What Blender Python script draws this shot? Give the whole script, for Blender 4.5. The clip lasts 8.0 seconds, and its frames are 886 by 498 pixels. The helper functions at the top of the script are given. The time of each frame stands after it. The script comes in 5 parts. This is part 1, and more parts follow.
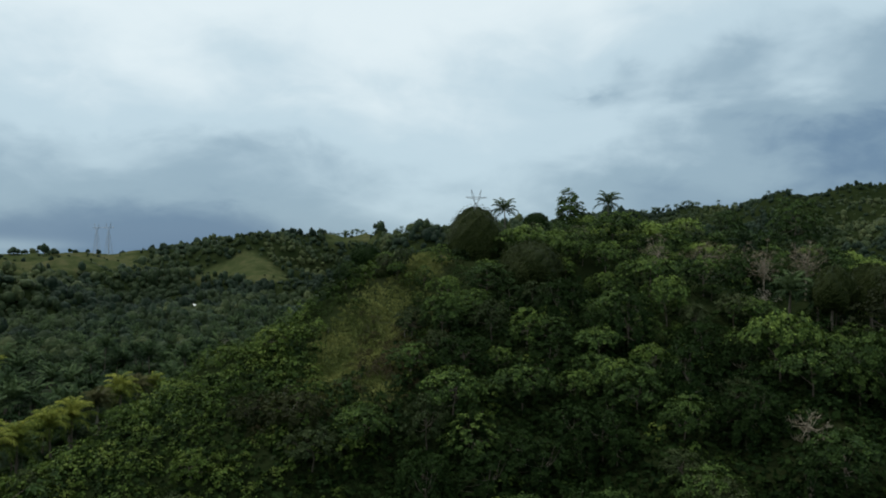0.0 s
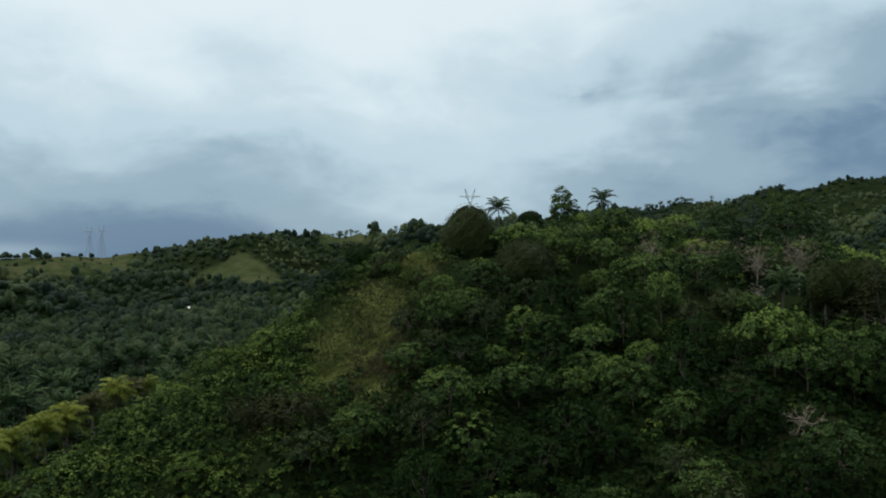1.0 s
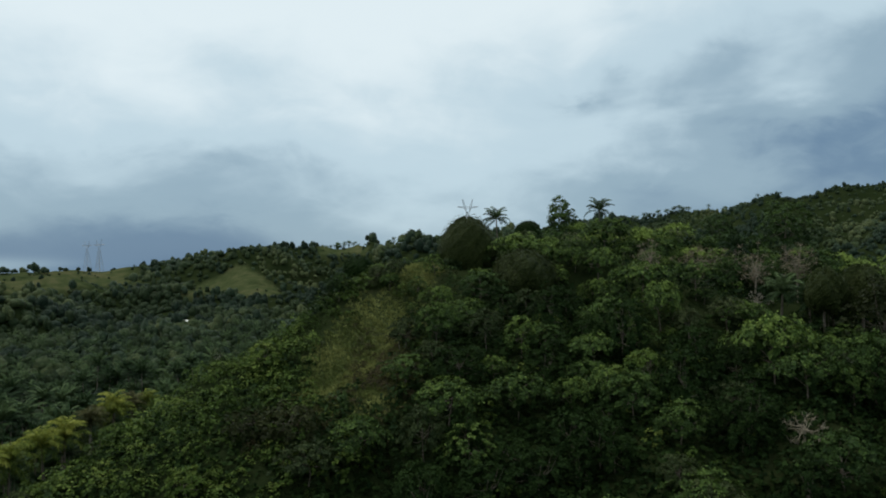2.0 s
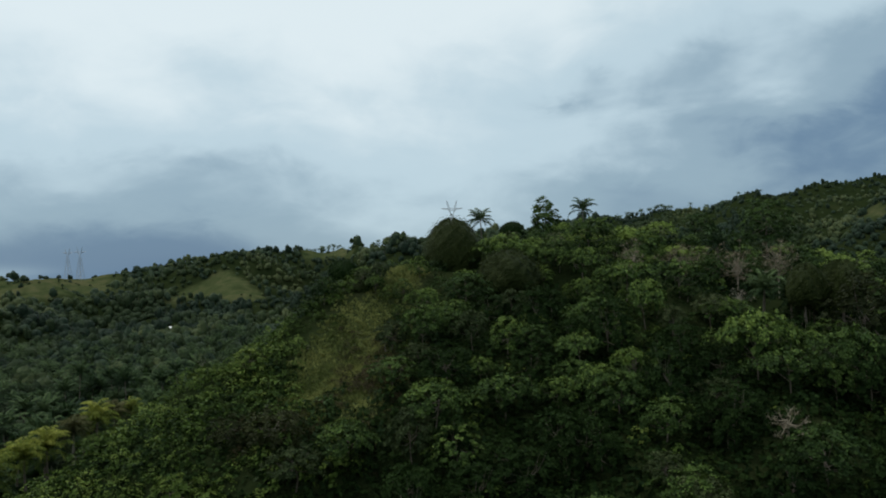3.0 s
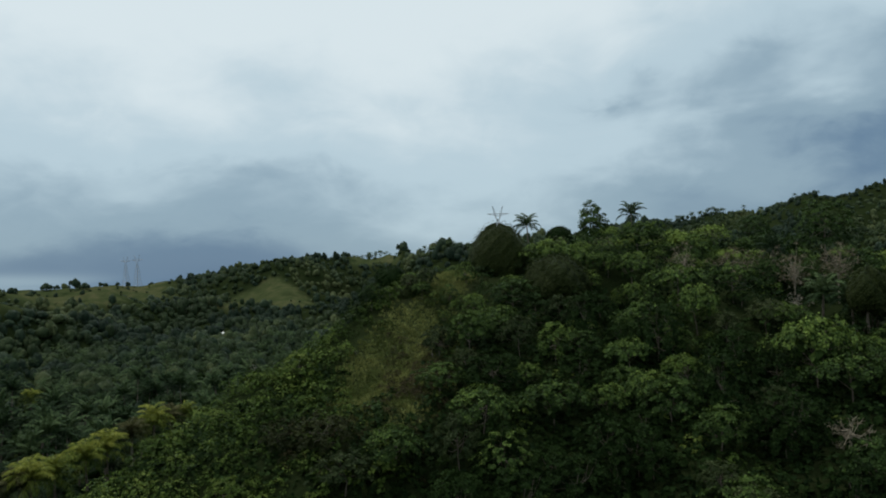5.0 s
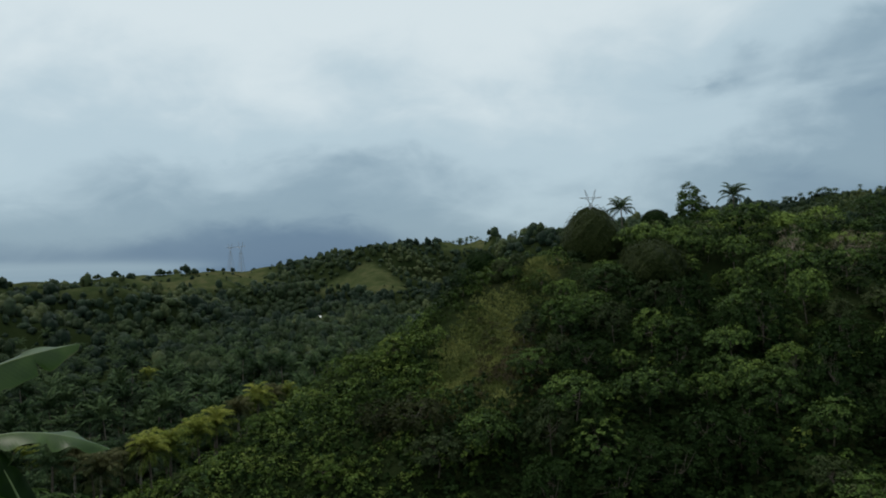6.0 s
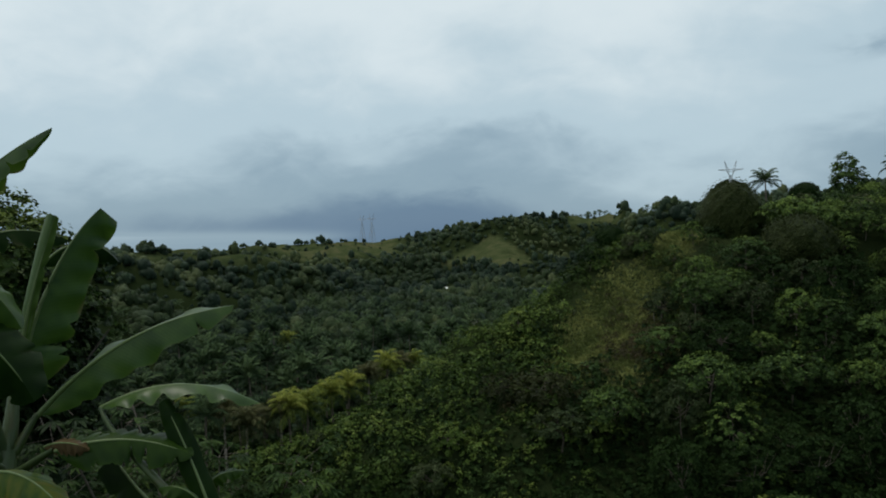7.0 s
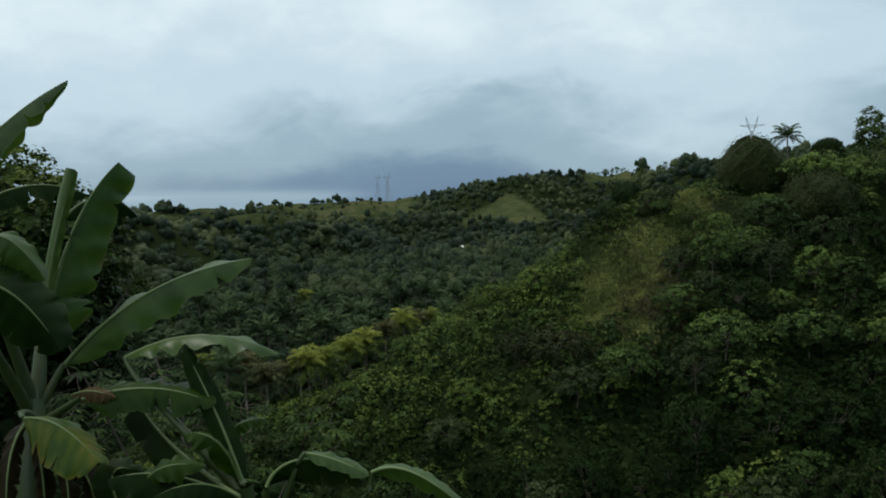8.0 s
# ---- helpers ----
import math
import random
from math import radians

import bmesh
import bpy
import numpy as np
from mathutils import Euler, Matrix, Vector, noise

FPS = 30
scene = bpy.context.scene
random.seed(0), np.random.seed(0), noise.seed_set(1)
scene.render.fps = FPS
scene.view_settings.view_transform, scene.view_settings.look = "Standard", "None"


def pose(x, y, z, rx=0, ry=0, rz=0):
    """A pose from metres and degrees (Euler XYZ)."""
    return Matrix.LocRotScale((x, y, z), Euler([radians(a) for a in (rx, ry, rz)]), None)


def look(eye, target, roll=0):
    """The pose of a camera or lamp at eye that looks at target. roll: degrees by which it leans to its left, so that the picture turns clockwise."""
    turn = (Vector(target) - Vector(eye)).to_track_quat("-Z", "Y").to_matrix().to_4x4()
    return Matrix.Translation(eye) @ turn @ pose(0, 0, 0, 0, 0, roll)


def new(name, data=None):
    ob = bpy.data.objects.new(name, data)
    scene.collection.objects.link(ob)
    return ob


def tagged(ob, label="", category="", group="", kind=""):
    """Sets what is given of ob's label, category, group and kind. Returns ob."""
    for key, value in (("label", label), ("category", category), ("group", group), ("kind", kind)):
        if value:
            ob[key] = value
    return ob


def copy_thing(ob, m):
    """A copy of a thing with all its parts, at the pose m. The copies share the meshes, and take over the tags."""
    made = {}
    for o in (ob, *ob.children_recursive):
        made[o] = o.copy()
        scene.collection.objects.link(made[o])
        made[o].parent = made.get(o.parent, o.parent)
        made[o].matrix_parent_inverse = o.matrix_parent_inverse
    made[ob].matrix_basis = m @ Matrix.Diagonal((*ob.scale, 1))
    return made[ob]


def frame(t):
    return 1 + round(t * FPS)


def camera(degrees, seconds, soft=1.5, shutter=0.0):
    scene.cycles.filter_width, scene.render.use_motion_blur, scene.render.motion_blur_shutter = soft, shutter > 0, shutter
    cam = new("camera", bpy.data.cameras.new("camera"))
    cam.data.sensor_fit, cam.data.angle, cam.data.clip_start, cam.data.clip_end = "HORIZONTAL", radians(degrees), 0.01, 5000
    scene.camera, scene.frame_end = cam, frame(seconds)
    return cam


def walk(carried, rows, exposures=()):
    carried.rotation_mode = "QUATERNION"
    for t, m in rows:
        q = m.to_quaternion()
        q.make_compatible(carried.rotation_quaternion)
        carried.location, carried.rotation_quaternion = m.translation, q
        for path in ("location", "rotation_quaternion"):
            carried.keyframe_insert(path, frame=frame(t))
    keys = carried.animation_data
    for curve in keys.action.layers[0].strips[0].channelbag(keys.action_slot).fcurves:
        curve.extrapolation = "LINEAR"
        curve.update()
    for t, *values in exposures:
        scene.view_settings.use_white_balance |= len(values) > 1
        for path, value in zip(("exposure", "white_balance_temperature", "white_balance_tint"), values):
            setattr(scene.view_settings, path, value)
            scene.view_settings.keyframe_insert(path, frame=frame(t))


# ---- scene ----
cam = camera(66.2, 8.0, soft=1.9)
PATH = [
    (0, (0.000, 0.000, 1.600), (-0.000, 100.000, 1.600), -0.00),
    (0.5, (-0.003, 0.000, 1.600), (-1.398, 99.989, 1.997), -0.25),
    (1, (0.002, 0.000, 1.600), (0.814, 99.997, 1.495), -0.72),
    (2.5, (0.004, 0.000, 1.600), (1.591, 99.967, 3.604), -1.65),
    (3, (0.007, 0.000, 1.600), (3.370, 99.929, 3.270), -2.15),
    (3.5, (0.000, 0.000, 1.600), (0.586, 99.976, 3.697), -2.47),
    (4, (0.000, 0.000, 1.600), (-0.492, 99.971, 3.939), -2.90),
    (5.5, (-0.012, 0.000, 1.600), (-7.947, 99.641, 4.550), -2.34),
    (6, (-0.030, -0.005, 1.600), (-16.756, 98.579, 2.827), -2.69),
    (6.5, (-0.060, -0.010, 1.602), (-29.405, 95.586, 2.023), -2.93),
    (7, (-0.068, -0.015, 1.592), (-34.728, 93.765, -0.393), -1.96),
    (7.5, (-0.075, -0.015, 1.575), (-37.307, 92.699, -2.654), -1.91),
    (8, (-0.075, -0.015, 1.545), (-37.001, 92.575, -6.430), -2.19),
]
walk(cam, [(t, look(eye, target, roll)) for t, eye, target, roll in PATH], [(0.0, 0.0), (3.5, -0.07), (5.5, -0.17), (6.5, -0.19), (7.2, -0.13), (8.0, 0.04)])

# ---------------------------------------------------------------- sky and sun
EYE = 1.6


def link(nt, a, b):
    nt.links.new(a, b)


def build_world():
    w = bpy.data.worlds.new("overcast_sky")
    scene.world = w
    w.use_nodes = True
    nt = w.node_tree
    nt.nodes.clear()
    n = nt.nodes.new
    out, bg = n("ShaderNodeOutputWorld"), n("ShaderNodeBackground")
    tc, sep = n("ShaderNodeTexCoord"), n("ShaderNodeSeparateXYZ")
    link(nt, tc.outputs["Generated"], sep.inputs[0])

    def m(op, a, b=None, c=None, clamp=False):
        k = n("ShaderNodeMath")
        k.operation, k.use_clamp = op, clamp
        for i, v in enumerate((a, b, c)):
            if v is None:
                continue
            if isinstance(v, (int, float)):
                k.inputs[i].default_value = v
            else:
                link(nt, v, k.inputs[i])
        return k.outputs[0]

    X, Y, Z = sep.outputs
    # the cloud deck as a flat layer far above: x and y over height
    lift = m("ADD", m("MAXIMUM", Z, 0.0), 0.42)
    comb = n("ShaderNodeCombineXYZ")
    link(nt, m("DIVIDE", X, lift), comb.inputs[0])
    link(nt, m("DIVIDE", Y, lift), comb.inputs[1])

    def cloud(scale, detail, rough, offset, stretch=(1, 1, 1), warp=0.0):
        mp = n("ShaderNodeMapping")
        mp.inputs["Location"].default_value = offset
        mp.inputs["Scale"].default_value = stretch
        link(nt, comb.outputs[0], mp.inputs[0])
        t = n("ShaderNodeTexNoise")
        t.inputs["Scale"].default_value = scale
        t.inputs["Detail"].default_value = detail
        t.inputs["Roughness"].default_value = rough
        t.inputs["Distortion"].default_value = warp
        link(nt, mp.outputs[0], t.inputs["Vector"])
        return t.outputs["Fac"]

    big = cloud(0.55, 3, 0.5, (2.3, 0.7, 0), (1, 0.7, 1), 0.3)
    mid = cloud(2.4, 4, 0.48, (5.1, 3.3, 0), (0.8, 1.0, 1), 0.35)
    fine = cloud(6.0, 5, 0.55, (1.7, 8.2, 0), (0.9, 0.9, 1), 0.35)
    dev = m("ADD", m("MULTIPLY", m("SUBTRACT", big, 0.5), 0.60), m("MULTIPLY", m("SUBTRACT", mid, 0.5), 0.72))
    dev = m("ADD", dev, m("MULTIPLY", m("SUBTRACT", fine, 0.5), 0.42))
    grow = m("SMOOTH_MIN", m("ADD", m("MULTIPLY", Z, 4.0), 0.12), 1.0, 0.3)
    # brightest where the deck is thin, high ahead; heavier towards the east
    side = m("MULTIPLY", m("MAXIMUM", m("SUBTRACT", X, 0.20), 0.0), m("MULTIPLY", m("SMOOTH_MIN", m("MAXIMUM", Z, 0.0), 0.25, 0.1), -4.2))
    lum = m("ADD", m("ADD", m("MULTIPLY", m("POWER", m("MAXIMUM", Z, 0.0), 0.7), 1.75), 0.09), m("MULTIPLY", dev, grow))
    glow = m("POWER", 2.718, m("MULTIPLY", m("MULTIPLY", m("ADD", X, 0.01), m("ADD", X, 0.01)), -18.0))
    glow = m("MULTIPLY", glow, m("SUBTRACT", 0.26, m("MULTIPLY", Z, 0.6)))
    lum = m("ADD", lum, m("MULTIPLY", m("MAXIMUM", glow, 0.0), m("MINIMUM", m("MULTIPLY", m("MAXIMUM", Z, 0.0), 40.0), 1.0)))
    lum = m("ADD", lum, m("MULTIPLY", m("MAXIMUM", m("SUBTRACT", m("MULTIPLY", X, -1.0), 0.25), 0.0), 0.16))
    # heavier banks in the deck: direction, spread and depth
    Xw = m("ADD", X, m("MULTIPLY", m("SUBTRACT", mid, 0.5), 0.22))
    Zw = m("ADD", Z, m("MULTIPLY", m("SUBTRACT", fine, 0.5), 0.10))
    for x0, z0, sx, sz, amp in ((0.38, 0.27, 0.06, 0.045, -0.09), (0.15, 0.206, 0.06, 0.018, -0.09), (0.24, 0.245, 0.03, 0.02, -0.09), (0.12, 0.235, 0.03, 0.02, -0.05), (-0.40, 0.14, 0.12, 0.028, -0.06), (0.29, 0.09, 0.10, 0.025, -0.08), (0.48, 0.20, 0.05, 0.05, 0.10), (-0.42, 0.03, 0.28, 0.05, -0.06)):
        u, w_ = m("DIVIDE", m("SUBTRACT", Xw, x0), sx), m("DIVIDE", m("SUBTRACT", Zw, z0), sz)
        lum = m("ADD", lum, m("MULTIPLY", m("POWER", 2.718, m("MULTIPLY", m("ADD", m("MULTIPLY", u, u), m("MULTIPLY", w_, w_)), -1.0)), amp))
    # a pale strip of clear air over the horizon to the west
    strip = m("MULTIPLY", m("MULTIPLY", m("MAXIMUM", m("SUBTRACT", m("MULTIPLY", X, -1.0), 0.35), 0.0), 1.2), m("POWER", 2.718, m("MULTIPLY", m("MULTIPLY", Z, Z), -5000.0)))
    lum = m("ADD", lum, m("MINIMUM", strip, 0.22))
    lum = m("ADD", lum, side, clamp=True)
    ramp = n("ShaderNodeValToRGB")
    cr = ramp.color_ramp
    cr.interpolation = "EASE"
    stops = [(0.0, (0.108, 0.190, 0.305)), (0.20, (0.147, 0.246, 0.365)), (0.38, (0.31, 0.44, 0.535)),
             (0.62, (0.548, 0.70, 0.783)), (1.0, (0.795, 0.905, 0.945))]
    cr.elements[0].position, cr.elements[0].color = stops[0][0], (*stops[0][1], 1)
    cr.elements[1].position, cr.elements[1].color = stops[-1][0], (*stops[-1][1], 1)
    for p, c in stops[1:-1]:
        e = cr.elements.new(p)
        e.color = (*c, 1)
    link(nt, lum, ramp.inputs[0])
    sky = n("ShaderNodeTexSky")
    sky.sky_type, sky.sun_disc = "NISHITA", False
    sky.sun_elevation, sky.sun_rotation = radians(64), radians(-70)
    dim = n("ShaderNodeMixRGB")
    dim.blend_type = "MULTIPLY"
    dim.inputs[0].default_value = 1
    dim.inputs[2].default_value = (0.09, 0.09, 0.09, 1)
    link(nt, sky.outputs[0], dim.inputs[1])
    mix = n("ShaderNodeMixRGB")
    mix.inputs[0].default_value = 0.93
    link(nt, dim.outputs[0], mix.inputs[1])
    link(nt, ramp.outputs[0], mix.inputs[2])
    link(nt, mix.outputs[0], bg.inputs[0])
    bg.inputs[1].default_value = 1.0
    link(nt, bg.outputs[0], out.inputs[0])


build_world()
sun = new("sun", bpy.data.lights.new("sun", "SUN"))
sun.data.energy, sun.data.angle, sun.data.color = 1.4, radians(18), (1.0, 0.95, 0.86)
sun.matrix_world = look((0, 0, 0), (math.sin(radians(70)) * 0.42, -math.cos(radians(70)) * 0.42, -0.9))


# ---------------------------------------------------------------- materials
def ramp_of(n, stops):
    r = n("ShaderNodeValToRGB")
    cr = r.color_ramp
    cr.elements[0].position, cr.elements[0].color = stops[0][0], (*stops[0][1], 1)
    cr.elements[1].position, cr.elements[1].color = stops[-1][0], (*stops[-1][1], 1)
    for p, c in stops[1:-1]:
        cr.elements.new(p).color = (*c, 1)
    return r


def leaf_material(name, stops, rough=0.52, thin=0.12, spread=0.5, gloss=0.07, grain=3.2, vary=0.36):
    """Foliage: colour by clump tint, by tree and by leaf, some light through the blade."""
    mat = bpy.data.materials.new(name)
    mat.use_nodes = True
    nt = mat.node_tree
    nt.nodes.clear()
    n = nt.nodes.new
    tint = n("ShaderNodeAttribute")
    tint.attribute_name = "tint"
    info, geo = n("ShaderNodeObjectInfo"), n("ShaderNodeNewGeometry")

    def m(op, a, b):
        k = n("ShaderNodeMath")
        k.operation = op
        for i, v in enumerate((a, b)):
            if isinstance(v, (int, float)):
                k.inputs[i].default_value = v
            else:
                link(nt, v, k.inputs[i])
        return k.outputs[0]

    v = m("ADD", tint.outputs["Fac"], m("MULTIPLY", m("SUBTRACT", info.outputs["Random"], 0.5), spread))
    v = m("ADD", v, m("MULTIPLY", m("SUBTRACT", geo.outputs["Random Per Island"], 0.5), vary))
    # single leaves: a fine mottle and relief; pits tinted darker, like shade between leaves
    tc, mot = n("ShaderNodeTexCoord"), n("ShaderNodeTexNoise")
    mot.inputs["Scale"].default_value, mot.inputs["Detail"].default_value, mot.inputs["Roughness"].default_value = grain, 3, 0.65
    link(nt, tc.outputs["Object"], mot.inputs["Vector"])
    v = m("ADD", v, m("MULTIPLY", m("SUBTRACT", mot.outputs["Fac"], 0.5), 0.9))
    r = ramp_of(n, stops)
    link(nt, v, r.inputs[0])
    b = n("ShaderNodeBsdfPrincipled")
    bp = n("ShaderNodeBump")
    bp.inputs["Strength"].default_value, bp.inputs["Distance"].default_value = 0.9, 0.9 / grain
    link(nt, mot.outputs["Fac"], bp.inputs["Height"])
    link(nt, bp.outputs[0], b.inputs["Normal"])
    b.inputs["Roughness"].default_value = rough
    b.inputs["Specular IOR Level"].default_value = gloss
    link(nt, r.outputs[0], b.inputs["Base Color"])
    t = n("ShaderNodeBsdfTranslucent")
    link(nt, r.outputs[0], t.inputs[0])
    mix, out = n("ShaderNodeMixShader"), n("ShaderNodeOutputMaterial")
    mix.inputs[0].default_value = thin
    link(nt, b.outputs[0], mix.inputs[1])
    link(nt, t.outputs[0], mix.inputs[2])
    link(nt, mix.outputs[0], out.inputs[0])
    return mat


def solid_material(name, stops, scale=3.0, rough=0.8, bump=0.3, metal=0.0, fine=6.0):
    """A surface with colour variation at two scales and fine relief."""
    mat = bpy.data.materials.new(name)
    mat.use_nodes = True
    nt = mat.node_tree
    n = nt.nodes.new
    b = nt.nodes["Principled BSDF"]
    tc = n("ShaderNodeTexCoord")
    big, small = n("ShaderNodeTexNoise"), n("ShaderNodeTexNoise")
    for k, s in ((big, scale), (small, scale * fine)):
        k.inputs["Scale"].default_value, k.inputs["Detail"].default_value = s, 5
        link(nt, tc.outputs["Object"], k.inputs["Vector"])
    mx = n("ShaderNodeMath")
    mx.operation = "MULTIPLY_ADD"
    mx.inputs[1].default_value = 0.4
    ad = n("ShaderNodeMath")
    ad.operation = "MULTIPLY"
    ad.inputs[1].default_value = 0.6
    link(nt, big.outputs["Fac"], ad.inputs[0])
    link(nt, small.outputs["Fac"], mx.inputs[0])
    link(nt, ad.outputs[0], mx.inputs[2])
    r = ramp_of(n, stops)
    link(nt, mx.outputs[0], r.inputs[0])
    link(nt, r.outputs[0], b.inputs["Base Color"])
    b.inputs["Roughness"].default_value, b.inputs["Metallic"].default_value = rough, metal
    bp = n("ShaderNodeBump")
    bp.inputs["Strength"].default_value = bump
    link(nt, small.outputs["Fac"], bp.inputs["Height"])
    link(nt, bp.outputs[0], b.inputs["Normal"])
    return mat


M_BRIGHT = leaf_material("leaf_bright", [(0.1, (0.016, 0.032, 0.009)), (0.5, (0.049, 0.087, 0.020)), (0.95, (0.168, 0.235, 0.050))], spread=0.34, thin=0.1)
M_LIME = leaf_material("leaf_lime", [(0.1, (0.026, 0.048, 0.008)), (0.5, (0.062, 0.103, 0.019)), (0.95, (0.148, 0.192, 0.040))], vary=0.2)
M_MID = leaf_material("leaf_mid", [(0.1, (0.012, 0.027, 0.007)), (0.6, (0.035, 0.065, 0.016)), (0.95, (0.080, 0.127, 0.028))])
M_OLIVE = leaf_material("leaf_olive", [(0.1, (0.020, 0.034, 0.012)), (0.6, (0.046, 0.065, 0.023)), (0.95, (0.086, 0.102, 0.044))])
# own colour of dark trees; on undergrowth it also stands for shade
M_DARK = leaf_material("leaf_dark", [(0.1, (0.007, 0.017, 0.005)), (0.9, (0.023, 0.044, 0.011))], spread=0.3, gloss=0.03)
M_DOME = leaf_material("leaf_dark_olive", [(0.1, (0.018, 0.027, 0.007)), (0.5, (0.031, 0.043, 0.011)), (0.9, (0.050, 0.062, 0.018))], spread=0.2, vary=0.12)
# far foliage, paler: haze is put into the leaf colour
M_FAR_HAZE = leaf_material("leaf_far_haze", [(0.0, (0.028, 0.045, 0.019)), (0.5, (0.050, 0.073, 0.031)), (1.0, (0.092, 0.112, 0.046))], spread=0.0, grain=1.3)
M_FARDARK_HAZE = leaf_material("leaf_far_dark_haze", [(0.0, (0.021, 0.037, 0.022)), (0.5, (0.035, 0.058, 0.032)), (1.0, (0.062, 0.088, 0.044))], spread=0.0, grain=1.3)
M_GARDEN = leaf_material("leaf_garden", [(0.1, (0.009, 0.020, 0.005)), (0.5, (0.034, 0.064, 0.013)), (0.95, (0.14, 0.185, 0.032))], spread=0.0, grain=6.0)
M_DRY = leaf_material("leaf_dry", [(0.1, (0.070, 0.060, 0.032)), (0.9, (0.18, 0.145, 0.085))])
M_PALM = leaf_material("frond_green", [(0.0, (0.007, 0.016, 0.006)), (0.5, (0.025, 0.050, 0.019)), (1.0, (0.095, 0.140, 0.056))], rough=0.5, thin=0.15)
M_GOLD = leaf_material("frond_yellow", [(0.0, (0.038, 0.064, 0.013)), (0.5, (0.140, 0.178, 0.030)), (1.0, (0.34, 0.35, 0.07))], rough=0.4, thin=0.3, spread=0.3)
M_FADED = leaf_material("frond_faded", [(0.1, (0.040, 0.050, 0.018)), (0.9, (0.125, 0.120, 0.05))], rough=0.5, thin=0.2)
M_GRASS = leaf_material("grass_blade", [(0.1, (0.090, 0.118, 0.032)), (0.9, (0.265, 0.28, 0.090))], rough=0.7, thin=0.2, vary=0.1, grain=0.8)
M_BARK = solid_material("bark", [(0.3, (0.07, 0.055, 0.04)), (0.7, (0.17, 0.14, 0.11))], 2.0)
M_DRYBARK = solid_material("dry_bark", [(0.3, (0.17, 0.14, 0.10)), (0.7, (0.32, 0.27, 0.20))], 2.0)
M_RUSSET = leaf_material("leaf_russet", [(0.1, (0.015, 0.022, 0.007)), (0.9, (0.040, 0.045, 0.014))], vary=0.2)
M_SCRUB = leaf_material("leaf_scrub", [(0.1, (0.030, 0.028, 0.012)), (0.9, (0.080, 0.064, 0.030))])
M_PALE = solid_material("pale_bark", [(0.3, (0.16, 0.14, 0.11)), (0.7, (0.33, 0.30, 0.25))], 2.0)
M_STEEL = solid_material("galvanised_steel", [(0.3, (0.30, 0.31, 0.32)), (0.7, (0.42, 0.43, 0.44))], 0.4, 0.5, 0.05, 0.6)
M_ROOF = solid_material("pale_roof_sheet", [(0.3, (0.62, 0.62, 0.60)), (0.7, (0.80, 0.80, 0.78))], 0.5, 0.4, 0.1)
M_WALL = solid_material("plaster", [(0.3, (0.42, 0.41, 0.38)), (0.7, (0.58, 0.56, 0.52))], 0.7)


def ground_material():
    mat = bpy.data.materials.new("hillside_soil_and_grass")
    mat.use_nodes = True
    nt = mat.node_tree
    n = nt.nodes.new
    b = nt.nodes["Principled BSDF"]
    tc, at = n("ShaderNodeTexCoord"), n("ShaderNodeAttribute")
    at.attribute_name = "grass"
    tex = []
    for s, d in ((0.012, 4), (0.11, 5), (1.7, 5)):
        k = n("ShaderNodeTexNoise")
        k.inputs["Scale"].default_value, k.inputs["Detail"].default_value, k.inputs["Roughness"].default_value = s, d, 0.6
        link(nt, tc.outputs["Object"], k.inputs["Vector"])
        tex.append(k.outputs["Fac"])

    def m(op, a, c):
        k = n("ShaderNodeMath")
        k.operation = op
        for i, v in enumerate((a, c)):
            if isinstance(v, (int, float)):
                k.inputs[i].default_value = v
            else:
                link(nt, v, k.inputs[i])
        return k.outputs[0]

    v = m("ADD", m("ADD", m("MULTIPLY", tex[0], 0.35), m("MULTIPLY", tex[1], 0.4)), m("MULTIPLY", tex[2], 0.25))
    # soil coloured so dark that gaps between plants read as shade
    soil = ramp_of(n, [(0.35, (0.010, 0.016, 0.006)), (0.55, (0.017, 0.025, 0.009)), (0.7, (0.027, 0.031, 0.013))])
    grass = ramp_of(n, [(0.38, (0.026, 0.041, 0.016)), (0.5, (0.052, 0.064, 0.026)), (0.60, (0.086, 0.084, 0.040))])
    link(nt, v, soil.inputs[0])
    link(nt, v, grass.inputs[0])
    mix = n("ShaderNodeMixRGB")
    link(nt, m("MULTIPLY", at.outputs["Fac"], m("ADD", m("MULTIPLY", tex[1], 1.2), 0.5)), mix.inputs[0])
    mix.use_clamp = True
    link(nt, soil.outputs[0], mix.inputs[1])
    link(nt, grass.outputs[0], mix.inputs[2])
    link(nt, mix.outputs[0], b.inputs["Base Color"])
    b.inputs["Roughness"].default_value = 0.95
    b.inputs["Specular IOR Level"].default_value = 0.0
    bp = n("ShaderNodeBump")
    bp.inputs["Strength"].default_value, bp.inputs["Distance"].default_value = 0.6, 0.4
    link(nt, tex[2], bp.inputs["Height"])
    link(nt, bp.outputs[0], b.inputs["Normal"])
    return mat


M_GROUND = ground_material()


# ---------------------------------------------------------------- mesh helpers
def mesh_of(name, V, Q, mat, tint=None, smooth=False):
    me = bpy.data.meshes.new(name)
    me.from_pydata(np.asarray(V, float).reshape(-1, 3).tolist(), [], np.asarray(Q, int).reshape(-1, 4).tolist())
    me.materials.append(mat)
    if tint is not None:
        me.attributes.new("tint", "FLOAT", "POINT").data.foreach_set("value", np.asarray(tint, np.float32))
    if smooth:
        me.polygons.foreach_set("use_smooth", np.ones(len(me.polygons), bool))
    me.update()
    return me


def part(name, me, parent, label=""):
    ob = new(name, me)
    ob.parent = parent
    return tagged(ob, label)


